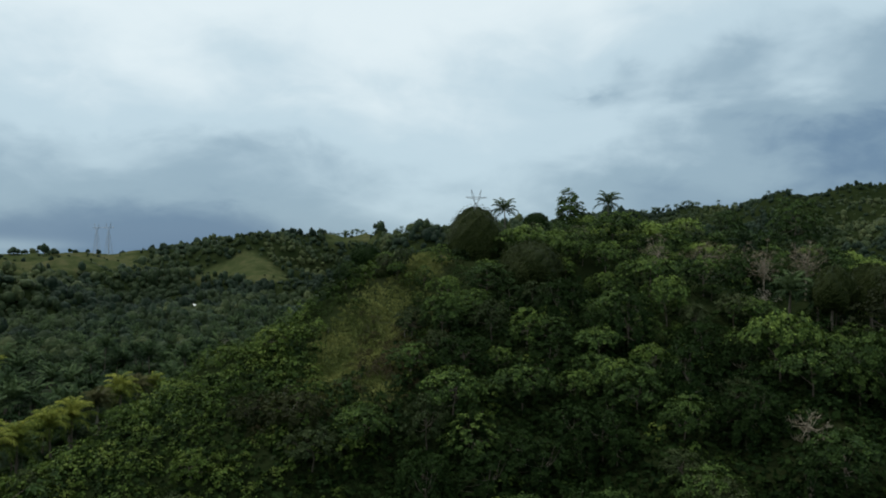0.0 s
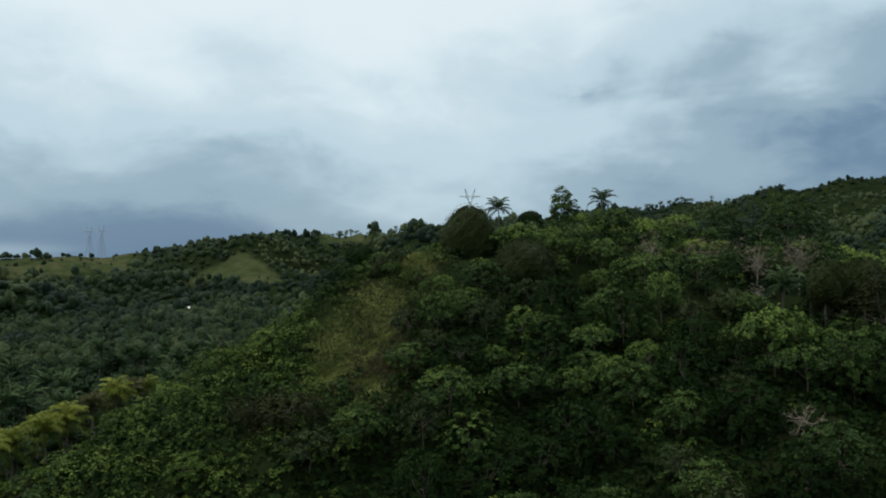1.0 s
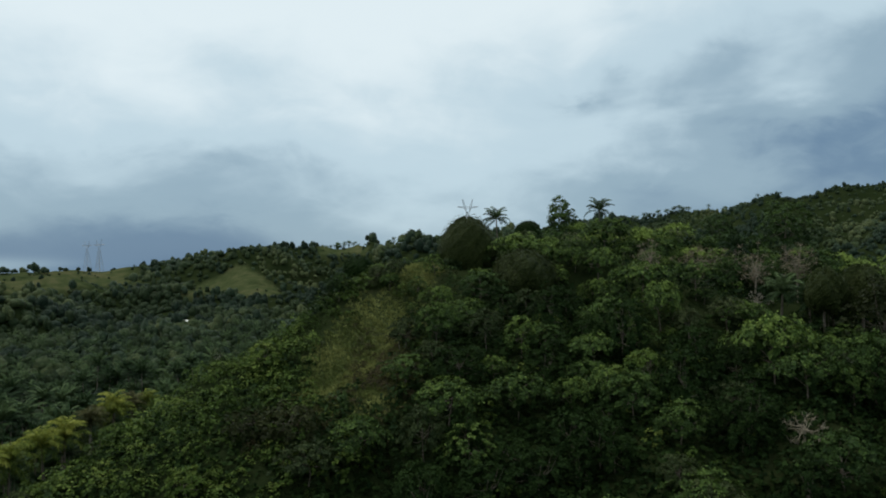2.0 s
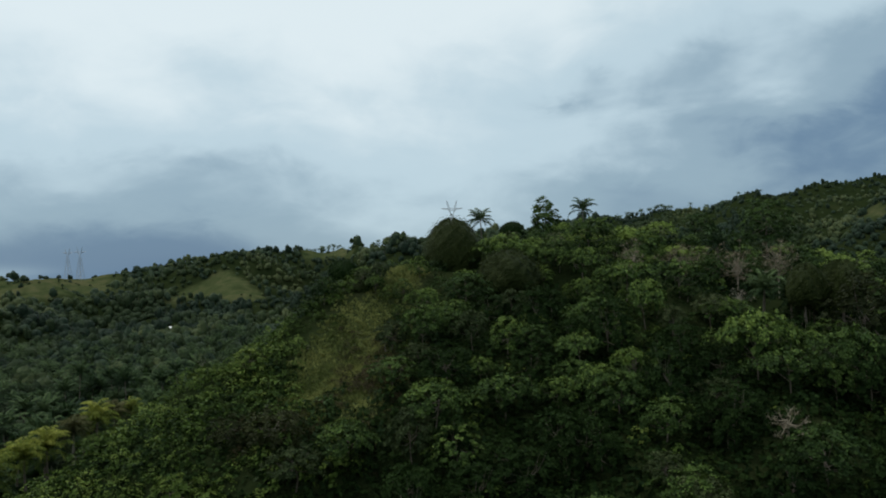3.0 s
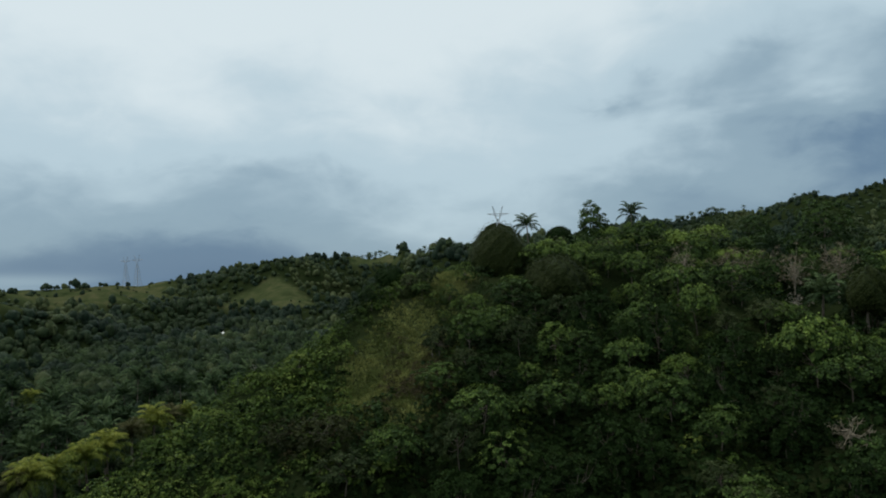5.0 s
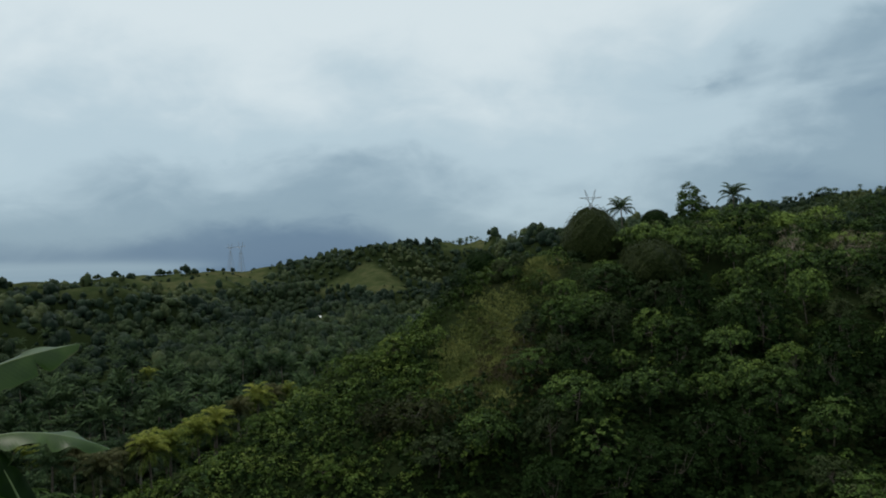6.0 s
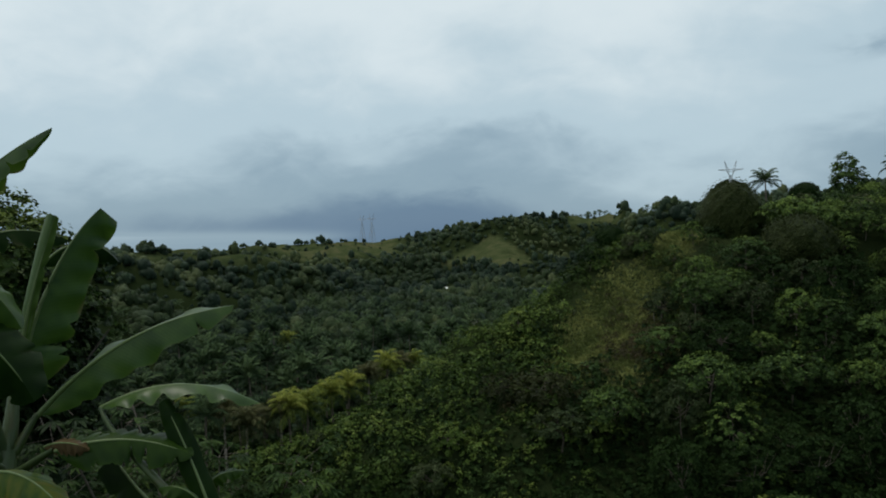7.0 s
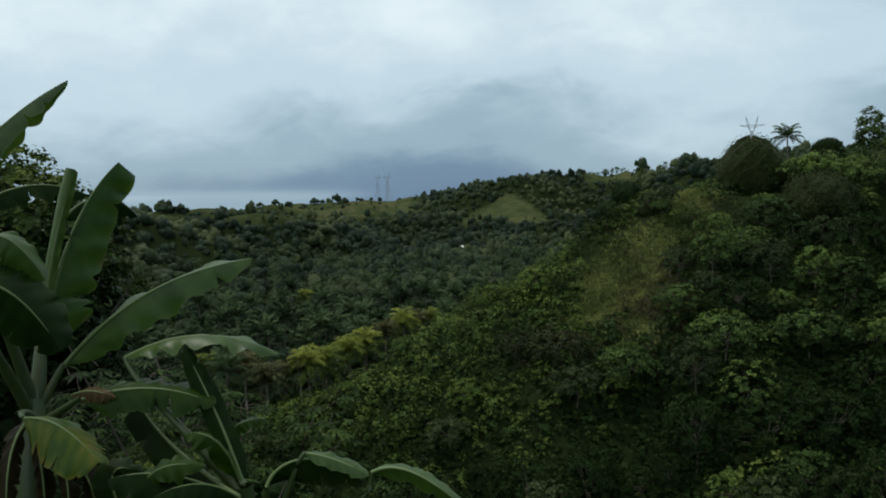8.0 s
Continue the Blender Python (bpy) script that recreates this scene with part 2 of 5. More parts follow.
class Bag:
    """Gathers quads of one mesh."""

    def __init__(self):
        self.v, self.q, self.t, self.n = [], [], [], 0

    def add(self, V, Q, tint=0.5):
        V = np.asarray(V, float).reshape(-1, 3)
        self.v.append(V)
        self.q.append(np.asarray(Q, int).reshape(-1, 4) + self.n)
        self.t.append(np.broadcast_to(np.asarray(tint, float), len(V)))
        self.n += len(V)

    def arrays(self):
        return np.concatenate(self.v), np.concatenate(self.q), np.concatenate(self.t)

    def mesh(self, name, mat, smooth=False):
        V, Q, t = self.arrays()
        return mesh_of(name, V, Q, mat, t, smooth)


def tube(bag, pts, radii, sides=6, tint=0.5):
    """A round limb along pts."""
    pts = np.asarray(pts, float)
    d = np.gradient(pts, axis=0)
    d /= np.linalg.norm(d, axis=1, keepdims=True) + 1e-9
    ref = np.where(np.abs(d[:, 2:3]) > 0.9, [[1.0, 0, 0]], [[0, 0, 1.0]])
    u = np.cross(d, ref)
    u /= np.linalg.norm(u, axis=1, keepdims=True)
    w = np.cross(d, u)
    a = np.linspace(0, 2 * np.pi, sides, endpoint=False)
    V = pts[:, None] + np.asarray(radii)[:, None, None] * (np.cos(a)[None, :, None] * u[:, None] + np.sin(a)[None, :, None] * w[:, None])
    n = len(pts)
    Q = [(i * sides + j, i * sides + (j + 1) % sides, (i + 1) * sides + (j + 1) % sides, (i + 1) * sides + j) for i in range(n - 1) for j in range(sides)]
    bag.add(V, Q, tint)


def unit(v):
    return v / (np.linalg.norm(v, axis=-1, keepdims=True) + 1e-9)


def leaves(bag, rng, C, face, length, width, tint, loose=0.3):
    """Many single leaves: rhombic blades at C whose upper sides turn to face, a little folded along the rib."""
    n = len(C)
    up = unit(face + rng.normal(0, loose, (n, 3)))
    d = unit(np.cross(up, rng.normal(0, 1, (n, 3))))
    d = unit(d + (face - (face * up).sum(1, keepdims=True) * up) * 0.3 - [0, 0, 0.25])
    s = unit(np.cross(d, up))
    L = (length * rng.uniform(0.7, 1.3, n))[:, None]
    W = (width * rng.uniform(0.7, 1.3, n))[:, None]
    V = np.stack([C - d * L * 0.4, C + s * W + up * W * 0.2, C + d * L * 0.6 - up * L * 0.08, C - s * W + up * W * 0.2], 1)
    Q = np.arange(4 * n).reshape(-1, 4)
    bag.add(V, Q, np.repeat(tint, 4))


BALL = np.concatenate([unit(np.array([(x, y, z) for x in (-1, 1) for y in (-1, 1) for z in (-1, 1)], float)), np.array([(-1, 0, 0), (1, 0, 0), (0, -1, 0), (0, 1, 0), (0, 0, -1), (0, 0, 1)], float)])
# twelve kites, each between two axis points and two corners
KITES = []
for p_, q_ in ((8, 10), (8, 11), (8, 12), (8, 13), (9, 10), (9, 11), (9, 12), (9, 13), (10, 12), (10, 13), (11, 12), (11, 13)):
    e_ = [v for v in range(8) if BALL[v] @ BALL[p_] > 0 and BALL[v] @ BALL[q_] > 0]
    side_ = np.cross(BALL[e_[0]] - BALL[p_], BALL[q_] - BALL[p_]) @ (BALL[p_] + BALL[q_])
    KITES.append((p_, e_[0], q_, e_[1]) if side_ > 0 else (p_, e_[1], q_, e_[0]))
KITES = np.array(KITES)


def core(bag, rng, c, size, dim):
    """The close inner twigs and leaves of a clump, as a lump that the outer leaves cover; dim tints inner shade into
    it.
    """
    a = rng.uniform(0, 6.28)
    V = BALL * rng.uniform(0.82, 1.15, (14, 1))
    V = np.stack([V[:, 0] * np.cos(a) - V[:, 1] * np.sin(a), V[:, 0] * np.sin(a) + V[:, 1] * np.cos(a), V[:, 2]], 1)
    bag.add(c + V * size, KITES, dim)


def crown(rng, R, H, z0, clumps, per, leaf, flat=0.5, wobble=0.2, depth=1.2, puff=0.34, cores=0.6, dim=0.3, young_lit=0.0):
    """A crown of leaf clumps round its limbs: radius R, height H over z0. Returns the leaves and the clump centres."""
    bag, centres = Bag(), []
    k = np.arange(clumps)
    g = np.pi * (3 - np.sqrt(5))
    zz = 1 - (k + 0.5) / clumps * depth
    rr = np.sqrt(np.clip(1 - zz**2, 0, 1))
    sx = rng.uniform(0.85, 1.15)
    for i in range(clumps):
        q = np.array([np.cos(g * i) * rr[i] * sx, np.sin(g * i) * rr[i] / sx, zz[i]])
        q *= 1 + rng.uniform(-wobble, wobble)
        q += rng.normal(0, 0.4 * wobble, 3)
        c = np.array([q[0] * R, q[1] * R, z0 + H * (0.40 + 0.60 * q[2])])
        size = R * puff * rng.uniform(0.7, 1.3)
        m = max(4, int(per * rng.uniform(0.6, 1.3)))
        p = unit(rng.normal(0, 1, (m, 3)) + [0, 0, 0.75])
        P = c + p * [size, size, size * flat] * rng.uniform(0.75, 1.0, (m, 1))
        face = unit(p + unit(q) * 0.45 + [0, 0, 0.35])
        # tint rises towards the top of each clump, like light from above
        t = rng.uniform(0.34, 0.64) + young_lit * q[2] + 0.10 * p[:, 2] + rng.normal(0, 0.06, m)
        leaves(bag, rng, P, face, leaf, leaf * 0.45, t)
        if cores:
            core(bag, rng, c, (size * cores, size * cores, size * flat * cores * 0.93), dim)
        centres.append(c)
    return bag, np.array(centres)


def canopy(rng, R, H, z0, pads, per, leaf, low=0.0, pad=0.2, lobes=0.16, young_lit=0.2, fill=34, ragged=0.13, under=4):
    """An open crown of leaf sprays, flat and domed, at the ends of its branches; darker gaps between them. Its tint
    imitates top light and inner shade.
    """
    bag, centres = Bag(), []
    ph = rng.uniform(0, 6.28, 3)
    g = np.pi * (3 - np.sqrt(5))
    for i in range(pads):
        z = 1 - (i + 0.5) / pads * (1 - low)
        a = g * i + rng.normal(0, 0.3)
        out = 1 + lobes * (0.7 * np.sin(2 * a + ph[0]) + 0.6 * np.sin(3 * a + ph[1]) + 0.4 * np.sin(5 * a + ph[2]))
        r = np.sqrt(max(0.0, 1 - z * z)) * out
        q = np.array([np.cos(a) * r, np.sin(a) * r, z]) * (1 + rng.uniform(-1.6 * ragged, ragged))
        c = np.array([q[0] * R, q[1] * R, z0 + H * (0.25 + 0.75 * q[2])])
        size = R * pad * rng.uniform(0.6, 1.4)
        m = max(4, int(per * rng.uniform(0.7, 1.3)))
        w, e = rng.uniform(0, 6.28, m), np.sqrt(rng.uniform(0, 1, m))
        dx, dy = e * np.cos(w), e * np.sin(w)
        tilt = unit(q * [1.0, 1.0, 0.6] + [0, 0, 0.75])
        dz = 0.42 * (1 - e * e) + rng.normal(0, 0.16, m) - 0.75 * (dx * tilt[0] + dy * tilt[1])
        P = c + np.stack([dx, dy, dz], 1) * size
        face = unit(tilt + np.stack([dx, dy, np.zeros(m)], 1) * 0.55)
        # top sprays brighter in tint: part young leaves, part light from above
        t = rng.uniform(0.33, 0.64) + 1.4 * young_lit * (q[2] - 0.45) + rng.normal(0, 0.07, m)
        leaves(bag, rng, P, face, leaf, leaf * 0.45, t, 0.42)
        # broad overlapping leaves beneath close the spray, a little darker in tint
        w = rng.uniform(0, 6.28) + np.arange(under) * 6.28 / max(under, 1)
        P = c + np.stack([np.cos(w), np.sin(w), -0.75 * (np.cos(w) * tilt[0] + np.sin(w) * tilt[1]) - 0.1], 1) * size * 0.42
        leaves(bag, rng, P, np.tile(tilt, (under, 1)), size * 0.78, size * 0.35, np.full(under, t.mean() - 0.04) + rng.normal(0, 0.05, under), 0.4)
        centres.append(c)
    if fill:
        p = unit(rng.normal(0, 1, (fill, 3)) * [1, 1, 0.8] + [0, 0, 0.25]) * rng.uniform(0.45, 0.8, (fill, 1))
        P = p * [R, R, H * 0.7] + [0, 0, z0 + H * 0.22]
        # inner leaves take a darker tint in place of shade
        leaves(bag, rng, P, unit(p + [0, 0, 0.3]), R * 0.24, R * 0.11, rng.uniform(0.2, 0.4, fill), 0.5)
    return bag, np.array(centres)


def lobed(rng, R, H, z0, lobes, count, leaf, sides=7, rings=5):
    """A far tree: a few rounded masses of foliage grown together, with sprays of leaves on them."""
    bag = Bag()
    a, e = np.meshgrid(np.linspace(0, 2 * np.pi, sides, endpoint=False), np.linspace(-0.8, 1.42, rings))
    u = np.stack([np.cos(a) * np.cos(e), np.sin(a) * np.cos(e), np.sin(e)], -1).reshape(-1, 3)
    i, j = np.meshgrid(np.arange(rings - 1), np.arange(sides), indexing="ij")
    Q = np.stack([i * sides + j, i * sides + (j + 1) % sides, (i + 1) * sides + (j + 1) % sides, (i + 1) * sides + j], -1)
    turn_ = rng.uniform(0, 6.28)
    for k in range(lobes):
        w = turn_ + k * 6.28 / max(lobes - 1, 1)
        far_ = 0.0 if k == 0 else rng.uniform(0.4, 0.72)
        r = R * (rng.uniform(0.5, 0.65) if k == 0 else rng.uniform(0.28, 0.5))
        c = np.array([np.cos(w) * far_ * R, np.sin(w) * far_ * R, z0 + H * (0.58 if k == 0 else rng.uniform(0.36, 0.6))])
        h = H * 0.42 * (1 if k == 0 else rng.uniform(0.55, 0.9))
        t = rng.uniform(0.36, 0.6)
        jag = rng.uniform(0.76, 1.15, (len(u), 1))
        jag[-sides:] = 0.98
        bag.add(c + u * jag * [r, r, h], Q, t - 0.08)
        m = count // lobes
        p = unit(rng.normal(0, 1, (m, 3)) + [0, 0, 0.5])
        leaves(bag, rng, c + p * [r, r, h] * rng.uniform(0.92, 1.1, (m, 1)), unit(p + [0, 0, 0.5]), leaf, leaf * 0.5, t + rng.normal(0.02, 0.07, m), 0.35)
    return bag


def twigs(rng, bag, centres, reach, r, each=5):
    """Bare side twigs that fan out from the branch ends."""
    for c in centres:
        for _ in range(each):
            d = unit(rng.normal(0, 1, 3) + unit(c * [1, 1, 0]) * 0.5 + [0, 0, 0.8]) * reach * rng.uniform(0.5, 1.2)
            tube(bag, [c - d * 0.25, c + d * 0.4 + rng.normal(0, 0.06, 3), c + d], [r, r * 0.75, r * 0.4], 3)


def limbs(rng, height, z0, centres, r0, count, lean=0.3):
    """A tapered trunk and the limbs that carry the clumps."""
    bag = Bag()
    top = np.array([rng.normal(0, lean), rng.normal(0, lean), z0 + (height - z0) * 0.45])
    mid = top * 0.5 + [rng.normal(0, 0.12), rng.normal(0, 0.12), 0]
    tube(bag, [(0, 0, -1.2), (0, 0, 0.1), mid, top], [r0 * 1.5, r0 * 1.15, r0 * 0.85, r0 * 0.5], 7)
    for c in centres[rng.permutation(len(centres))[:count]]:
        s = mid + (top - mid) * rng.uniform(0.0, 1.0)
        e = s + (c - s) * 0.97
        b = (s + e) / 2 + [0, 0, -0.1 * np.linalg.norm(e - s)] + rng.normal(0, 0.12, 3)
        tube(bag, [s, b, e], [r0 * 0.42, r0 * 0.27, r0 * 0.09], 5)
    return bag


def frond_set(rng, fronds, length, leaflets, top, droop=1.0, tint=0.5, spread=0.19, wide=0.34, lift=0.0):
    """The feather leaves of a palm: an arched rib with two rows of hanging leaflets each."""
    bag = Bag()
    for i in range(fronds):
        az = i * 2.39996 + rng.normal(0, 0.15)
        rise = np.interp(i / fronds, [0, 0.32, 0.68, 1], [1.42, 1.0, 0.4, -0.6]) + lift + rng.normal(0, 0.1)
        L = length * rng.uniform(0.82, 1.1)
        s = np.linspace(0, 1, 9)
        ang = rise - droop * (0.25 * s + 0.95 * s**2) * (1.15 if rise > 0 else 0.6)
        step = L / 8
        h = np.r_[0, np.cumsum(np.cos(ang[:-1]) * step)]
        v = np.r_[0, np.cumsum(np.sin(ang[:-1]) * step)]
        ah = np.array([np.cos(az), np.sin(az), 0])
        side = np.array([-np.sin(az), np.cos(az), 0])
        P = top + h[:, None] * ah + v[:, None] * np.array([0, 0, 1.0])
        # upper fronds brighter, lower ones darker: top light put into the tint
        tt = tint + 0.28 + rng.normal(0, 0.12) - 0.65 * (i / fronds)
        if leaflets > 8:
            tube(bag, P[::4], np.linspace(0.06, 0.012, 3), 3, tt + 0.2)
        u = np.linspace(0.13, 0.99, leaflets)
        base = np.stack([np.interp(u, s, P[:, k]) for k in range(3)], 1)
        fw = unit(np.stack([np.interp(u, s, np.gradient(P[:, k])) for k in range(3)], 1))
        ll = L * spread * np.sin(np.pi * (0.12 + 0.80 * u)) ** 0.7
        w = L / leaflets * wide
        for sg in (1, -1):
            d = unit(fw * 0.55 + side * sg * 0.85 - np.array([0, 0, 0.42]) + rng.normal(0, 0.10, (leaflets, 3)))
            tip = base + d * ll[:, None] - np.array([0, 0, 1]) * (0.22 * ll[:, None])
            mid_ = base + d * ll[:, None] * 0.5
            V = np.stack([base - fw * w * 0.5, mid_ - fw * w, tip, mid_ + fw * w], 1)
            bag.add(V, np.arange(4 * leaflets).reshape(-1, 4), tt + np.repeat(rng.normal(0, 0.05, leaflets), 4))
    return bag


# ---------------------------------------------------------------- the lie of the land
def smin(a, b, k):
    h = np.clip(0.5 + 0.5 * (b - a) / k, 0, 1)
    return b + (a - b) * h - k * h * (1 - h)


def smax(a, b, k):
    return -smin(-a, -b, k)


_rng = np.random.default_rng(5)
WAVES = [(_rng.uniform(0, 2 * np.pi), _rng.uniform(0, 2 * np.pi), s * _rng.uniform(0.8, 1.25)) for s in (160, 110, 75, 52, 37, 26, 18) for _ in range(3)]


def rough(x, y, lo=0.0, hi=1e9):
    """Rolling unevenness made of waves between two lengths."""
    z = 0 * x
    for a, p, w in WAVES:
        if lo <= w <= hi:
            z = z + w / 160 * np.sin(2 * np.pi * (x * np.cos(a) + y * np.sin(a)) / w + p + 1.3 * np.sin(2 * np.pi * (x * np.sin(a) - y * np.cos(a)) / (1.7 * w)))
    return z


# the far ridge: bearing (left of ahead), distance of its foot and crest, height of the crest
RIDGE = np.array([(-180, 200, 500, 10), (-90, 250, 700, 45), (-45, 260, 760, 62), (-34.5, 260, 725, 57), (-32, 260, 716, 54), (-30, 260, 706, 51), (-28.3, 260, 700, 44.5), (-26.4, 260, 700, 51), (-25.2, 260, 709, 49), (-23, 260, 735, 42.5),
                  (-20, 270, 780, 40.5), (-16, 300, 805, 41), (-8, 330, 560, 20), (0, 330, 520, 15), (2.5, 335, 520, 13), (4.3, 345, 520, 11), (6.8, 480, 850, 19.5), (9, 540, 850, 17),
                  (11.4, 540, 816, 14.5), (13.2, 540, 800, 20), (16, 520, 800, 13.5), (19, 500, 820, 8), (22.7, 480, 875, -4), (25.6, 450, 856, -7), (32, 360, 700, -4.5),
                  (34.8, 325, 623, -5.5), (39.7, 260, 525, -7.5), (43.5, 230, 475, -4.5), (47, 210, 430, -4), (60, 160, 340, 6), (100, 150, 300, 16), (180, 200, 500, 10)], float)
VALLEY = -40.0


def crest_side(x, y):
    """Metres beyond the spur's crest line, to its far side."""
    return (x - 8) * -0.77 + (y - 170) * 0.64


def land(x, y):
    x, y = np.asarray(x, float), np.asarray(y, float)
    d = np.hypot(x, y) + 1e-6
    b = np.degrees(np.arctan2(-x, y))
    foot, crest, top = (np.interp(b, RIDGE[:, 0], RIDGE[:, k]) for k in (1, 2, 3))
    # spur across the valley
    yy = smin(y - 70, 92 + 0.055 * (y - 165), 30)
    face = -30 + 0.36 * yy + 5.5 * np.exp(-((crest_side(x, y) + 3) / 15) ** 2) * np.clip((175 - y) / 40, 0.25, 1) + np.where(x > 0, 0.08, 0.185) * x + 2.0 * rough(x, y, 20, 60) * np.clip((d - 30) / 40, 0, 1)
    # to the right the spur sinks into a shallow saddle before the hill behind it
    face = face - 0.22 * 4 * np.log1p(np.exp(np.clip((x - 38) / 4, -30, 30))) * np.clip((y - 95) / 35, 0, 1)
    face = face - (0.03 + 0.12 * np.clip((x - 40) / 20, 0, 1)) * np.maximum(y - 172, 0)
    s = crest_side(x, y)
    face = face - 0.62 * (np.log1p(np.exp(np.clip(s / 5, -30, 30))) * 5)
    face = face - 0.25 * np.maximum(d - 400, 0)
    # valley floor and far ridge
    t = np.clip((d - foot) / (crest - foot), 0, 1)
    rise = t * t * (3 - 2 * t)
    far = VALLEY + (top - VALLEY) * (0.35 * t + 0.65 * rise) + 5 * rough(x, y, 60, 400) * np.clip(t * 3, 0, 1) * np.clip(1.3 - t, 0.2, 1) + 1.5 * rough(x, y, 20, 60)
    far = far - 0.03 * np.maximum(d - crest, 0)
    mound = 6 * np.exp(-(((b - 15.6) / 2.1) ** 2) - ((d - 690) / 60) ** 2) + 4 * np.exp(-(((b - 27) / 5) ** 2) - ((d - 700) / 70) ** 2)
    far = far + mound
    # the knoll from which one looks out: level behind, steep in front
    lead = y + 0.55 * np.maximum(-x, 0) * 0.6
    knoll = 0.25 - np.where(lead > 0, 0.62, 0.0) * (np.sqrt(np.maximum(lead - 0.6, 0) ** 2 + 1.0) - 1.0) + 0.12 * rough(x, y, 10, 40)
    knoll = knoll - 0.1 * np.maximum(np.abs(x) - 60, 0)
    return smax(smax(face, far, 6.0), knoll, 3.0)


def soft(v, lo, hi):
    t = np.clip((v - lo) / (hi - lo), 0, 1)
    return t * t * (3 - 2 * t)


def meadow(x, y):
    """1 where grass keeps the trees out, 0 in the woods."""
    x, y = np.asarray(x, float), np.asarray(y, float)
    d = np.hypot(x, y)
    b = np.degrees(np.arctan2(-x, y))
    # how high the slope stands over the eye, with an uneven edge
    wob = rough(x * 1.3, y * 0.8 + 70, 20, 60)
    e = np.degrees(np.arctan2(land(x, y) - EYE, d)) + 0.25 * wob
    far = soft(d, 330, 400)
    # the grassy hillock below the ridge, its flanks falling to both sides
    g = 1.25 * soft(-e, 0.15, 0.45) * soft(e, -2.7, -2.1) * soft(b - (15.4 + 1.45 * (e + 0.4)), -0.5, 0.5) * soft((16.6 - 1.9 * (e + 0.4)) - b, -0.5, 0.5) * soft(d, 500, 540)
    # pasture along the lower ridge
    g = np.maximum(g, far * soft(e, -2.2, -1.3) * soft(b, 22.0, 25.5) * soft(47 - b, 0, 4) * np.where(b > 35, 0.55, 1.0))
    # clearings high on the ridge
    g = np.maximum(g, 0.9 * np.exp(-(((b - 7.5) / 2.4) ** 2) - ((d - 805) / 45) ** 2))
    g = np.maximum(g, 0.95 * far * soft(e, 0.40, 0.65) * soft(b, 5.0, 6.2) * soft(10.4 - b, 0, 1.0) * soft(d, 560, 640))
    g = np.maximum(g, 0.8 * np.exp(-(((b - 16) / 2.5) ** 2) - ((d - 740) / 28) ** 2))
    g = np.maximum(g, 0.7 * np.exp(-(((b + 33.5) / 2.6) ** 2) - ((d - 530) / 16) ** 2))
    # bare slopes of the near spur
    g = np.maximum(g, 1.4 * np.exp(-(((x + 11.5 + 0.25 * (122 - y)) / 7.2) ** 2) - ((y - 119) / 13) ** 2))
    g = np.maximum(g, 0.6 * np.exp(-(((x + 9.5) / 4) ** 2) - ((y - 106) / 7) ** 2))
    g = np.maximum(g, 1.3 * np.exp(-(((x + 3 - 0.3 * (y - 141)) / 3.6) ** 2) - ((y - 141) / 6) ** 2))
    return np.clip(g * (1 + 0.35 * wob) + 0.1 * rough(x, y, 20, 60), 0, 1.2)


def build_ground():
    b = np.radians(np.r_[np.linspace(-180, -50, 66)[:-1], np.linspace(-50, 65, 190), np.linspace(65, 180, 59)[1:-1]])
    r = np.r_[0.0, 0.5, np.geomspace(1.0, 60, 60), np.linspace(62, 260, 90), np.geomspace(263, 1000, 80), np.geomspace(1060, 4900, 14)]
    B, R = np.meshgrid(b, r)
    x, y = -R * np.sin(B), R * np.cos(B)
    V = np.stack([x, y, land(x, y)], -1).reshape(-1, 3)
    nb, nr = len(b), len(r)
    i, j = np.meshgrid(np.arange(nr - 1), np.arange(nb), indexing="ij")
    jn = (j + 1) % nb
    Q = np.stack([i * nb + j, (i + 1) * nb + j, (i + 1) * nb + jn, i * nb + jn], -1).reshape(-1, 4)
    me = mesh_of("ground", V, Q, M_GROUND, smooth=True)
    me.attributes.new("grass", "FLOAT", "POINT").data.foreach_set("value", meadow(V[:, 0], V[:, 1]).astype(np.float32))
    tagged(new("ground", me), "rolling green hills and valley with grass and soil", "ground", kind="structure")


build_ground()


# ---------------------------------------------------------------- kinds of trees
def tree_kind(name, trunk_me, crown_me, label, group, trunk_label="", crown_name="crown"):
    root = tagged(new(name), label, "tree", group)
    part("trunk", trunk_me, root, trunk_label)
    part(crown_name, crown_me, root)
    return root


def broadleaf(seed, R, H, z0, clumps, per, leaf, mat, r0=0.16, bark=None, flat=0.72, wobble=0.2, nlimbs=9, depth=1.5, puff=0.33, cores=0.6):
    rng = np.random.default_rng(seed)
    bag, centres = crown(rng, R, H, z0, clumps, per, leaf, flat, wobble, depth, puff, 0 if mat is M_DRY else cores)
    wood = limbs(rng, z0 + H, z0, centres, r0, nlimbs)
    return wood.mesh("trunk", bark or M_BARK, True), bag.mesh("crown", mat, True), wood.arrays(), bag.arrays()


def open_tree(seed, R, H, z0, pads, per, leaf, mat, low=0.0, pad=0.165, r0=0.13, lobes=0.16, young_lit=0.2, nlimbs=10, bark=None, fill=34, ragged=0.13):
    rng = np.random.default_rng(seed)
    bag, centres = canopy(rng, R, H, z0, pads, per, leaf, low, pad, lobes, young_lit, fill, ragged)
    wood = limbs(rng, z0 + H, z0, centres, r0, nlimbs)
    return wood.mesh("trunk", bark or M_BARK, True), bag.mesh("crown", mat), wood.arrays(), bag.arrays()


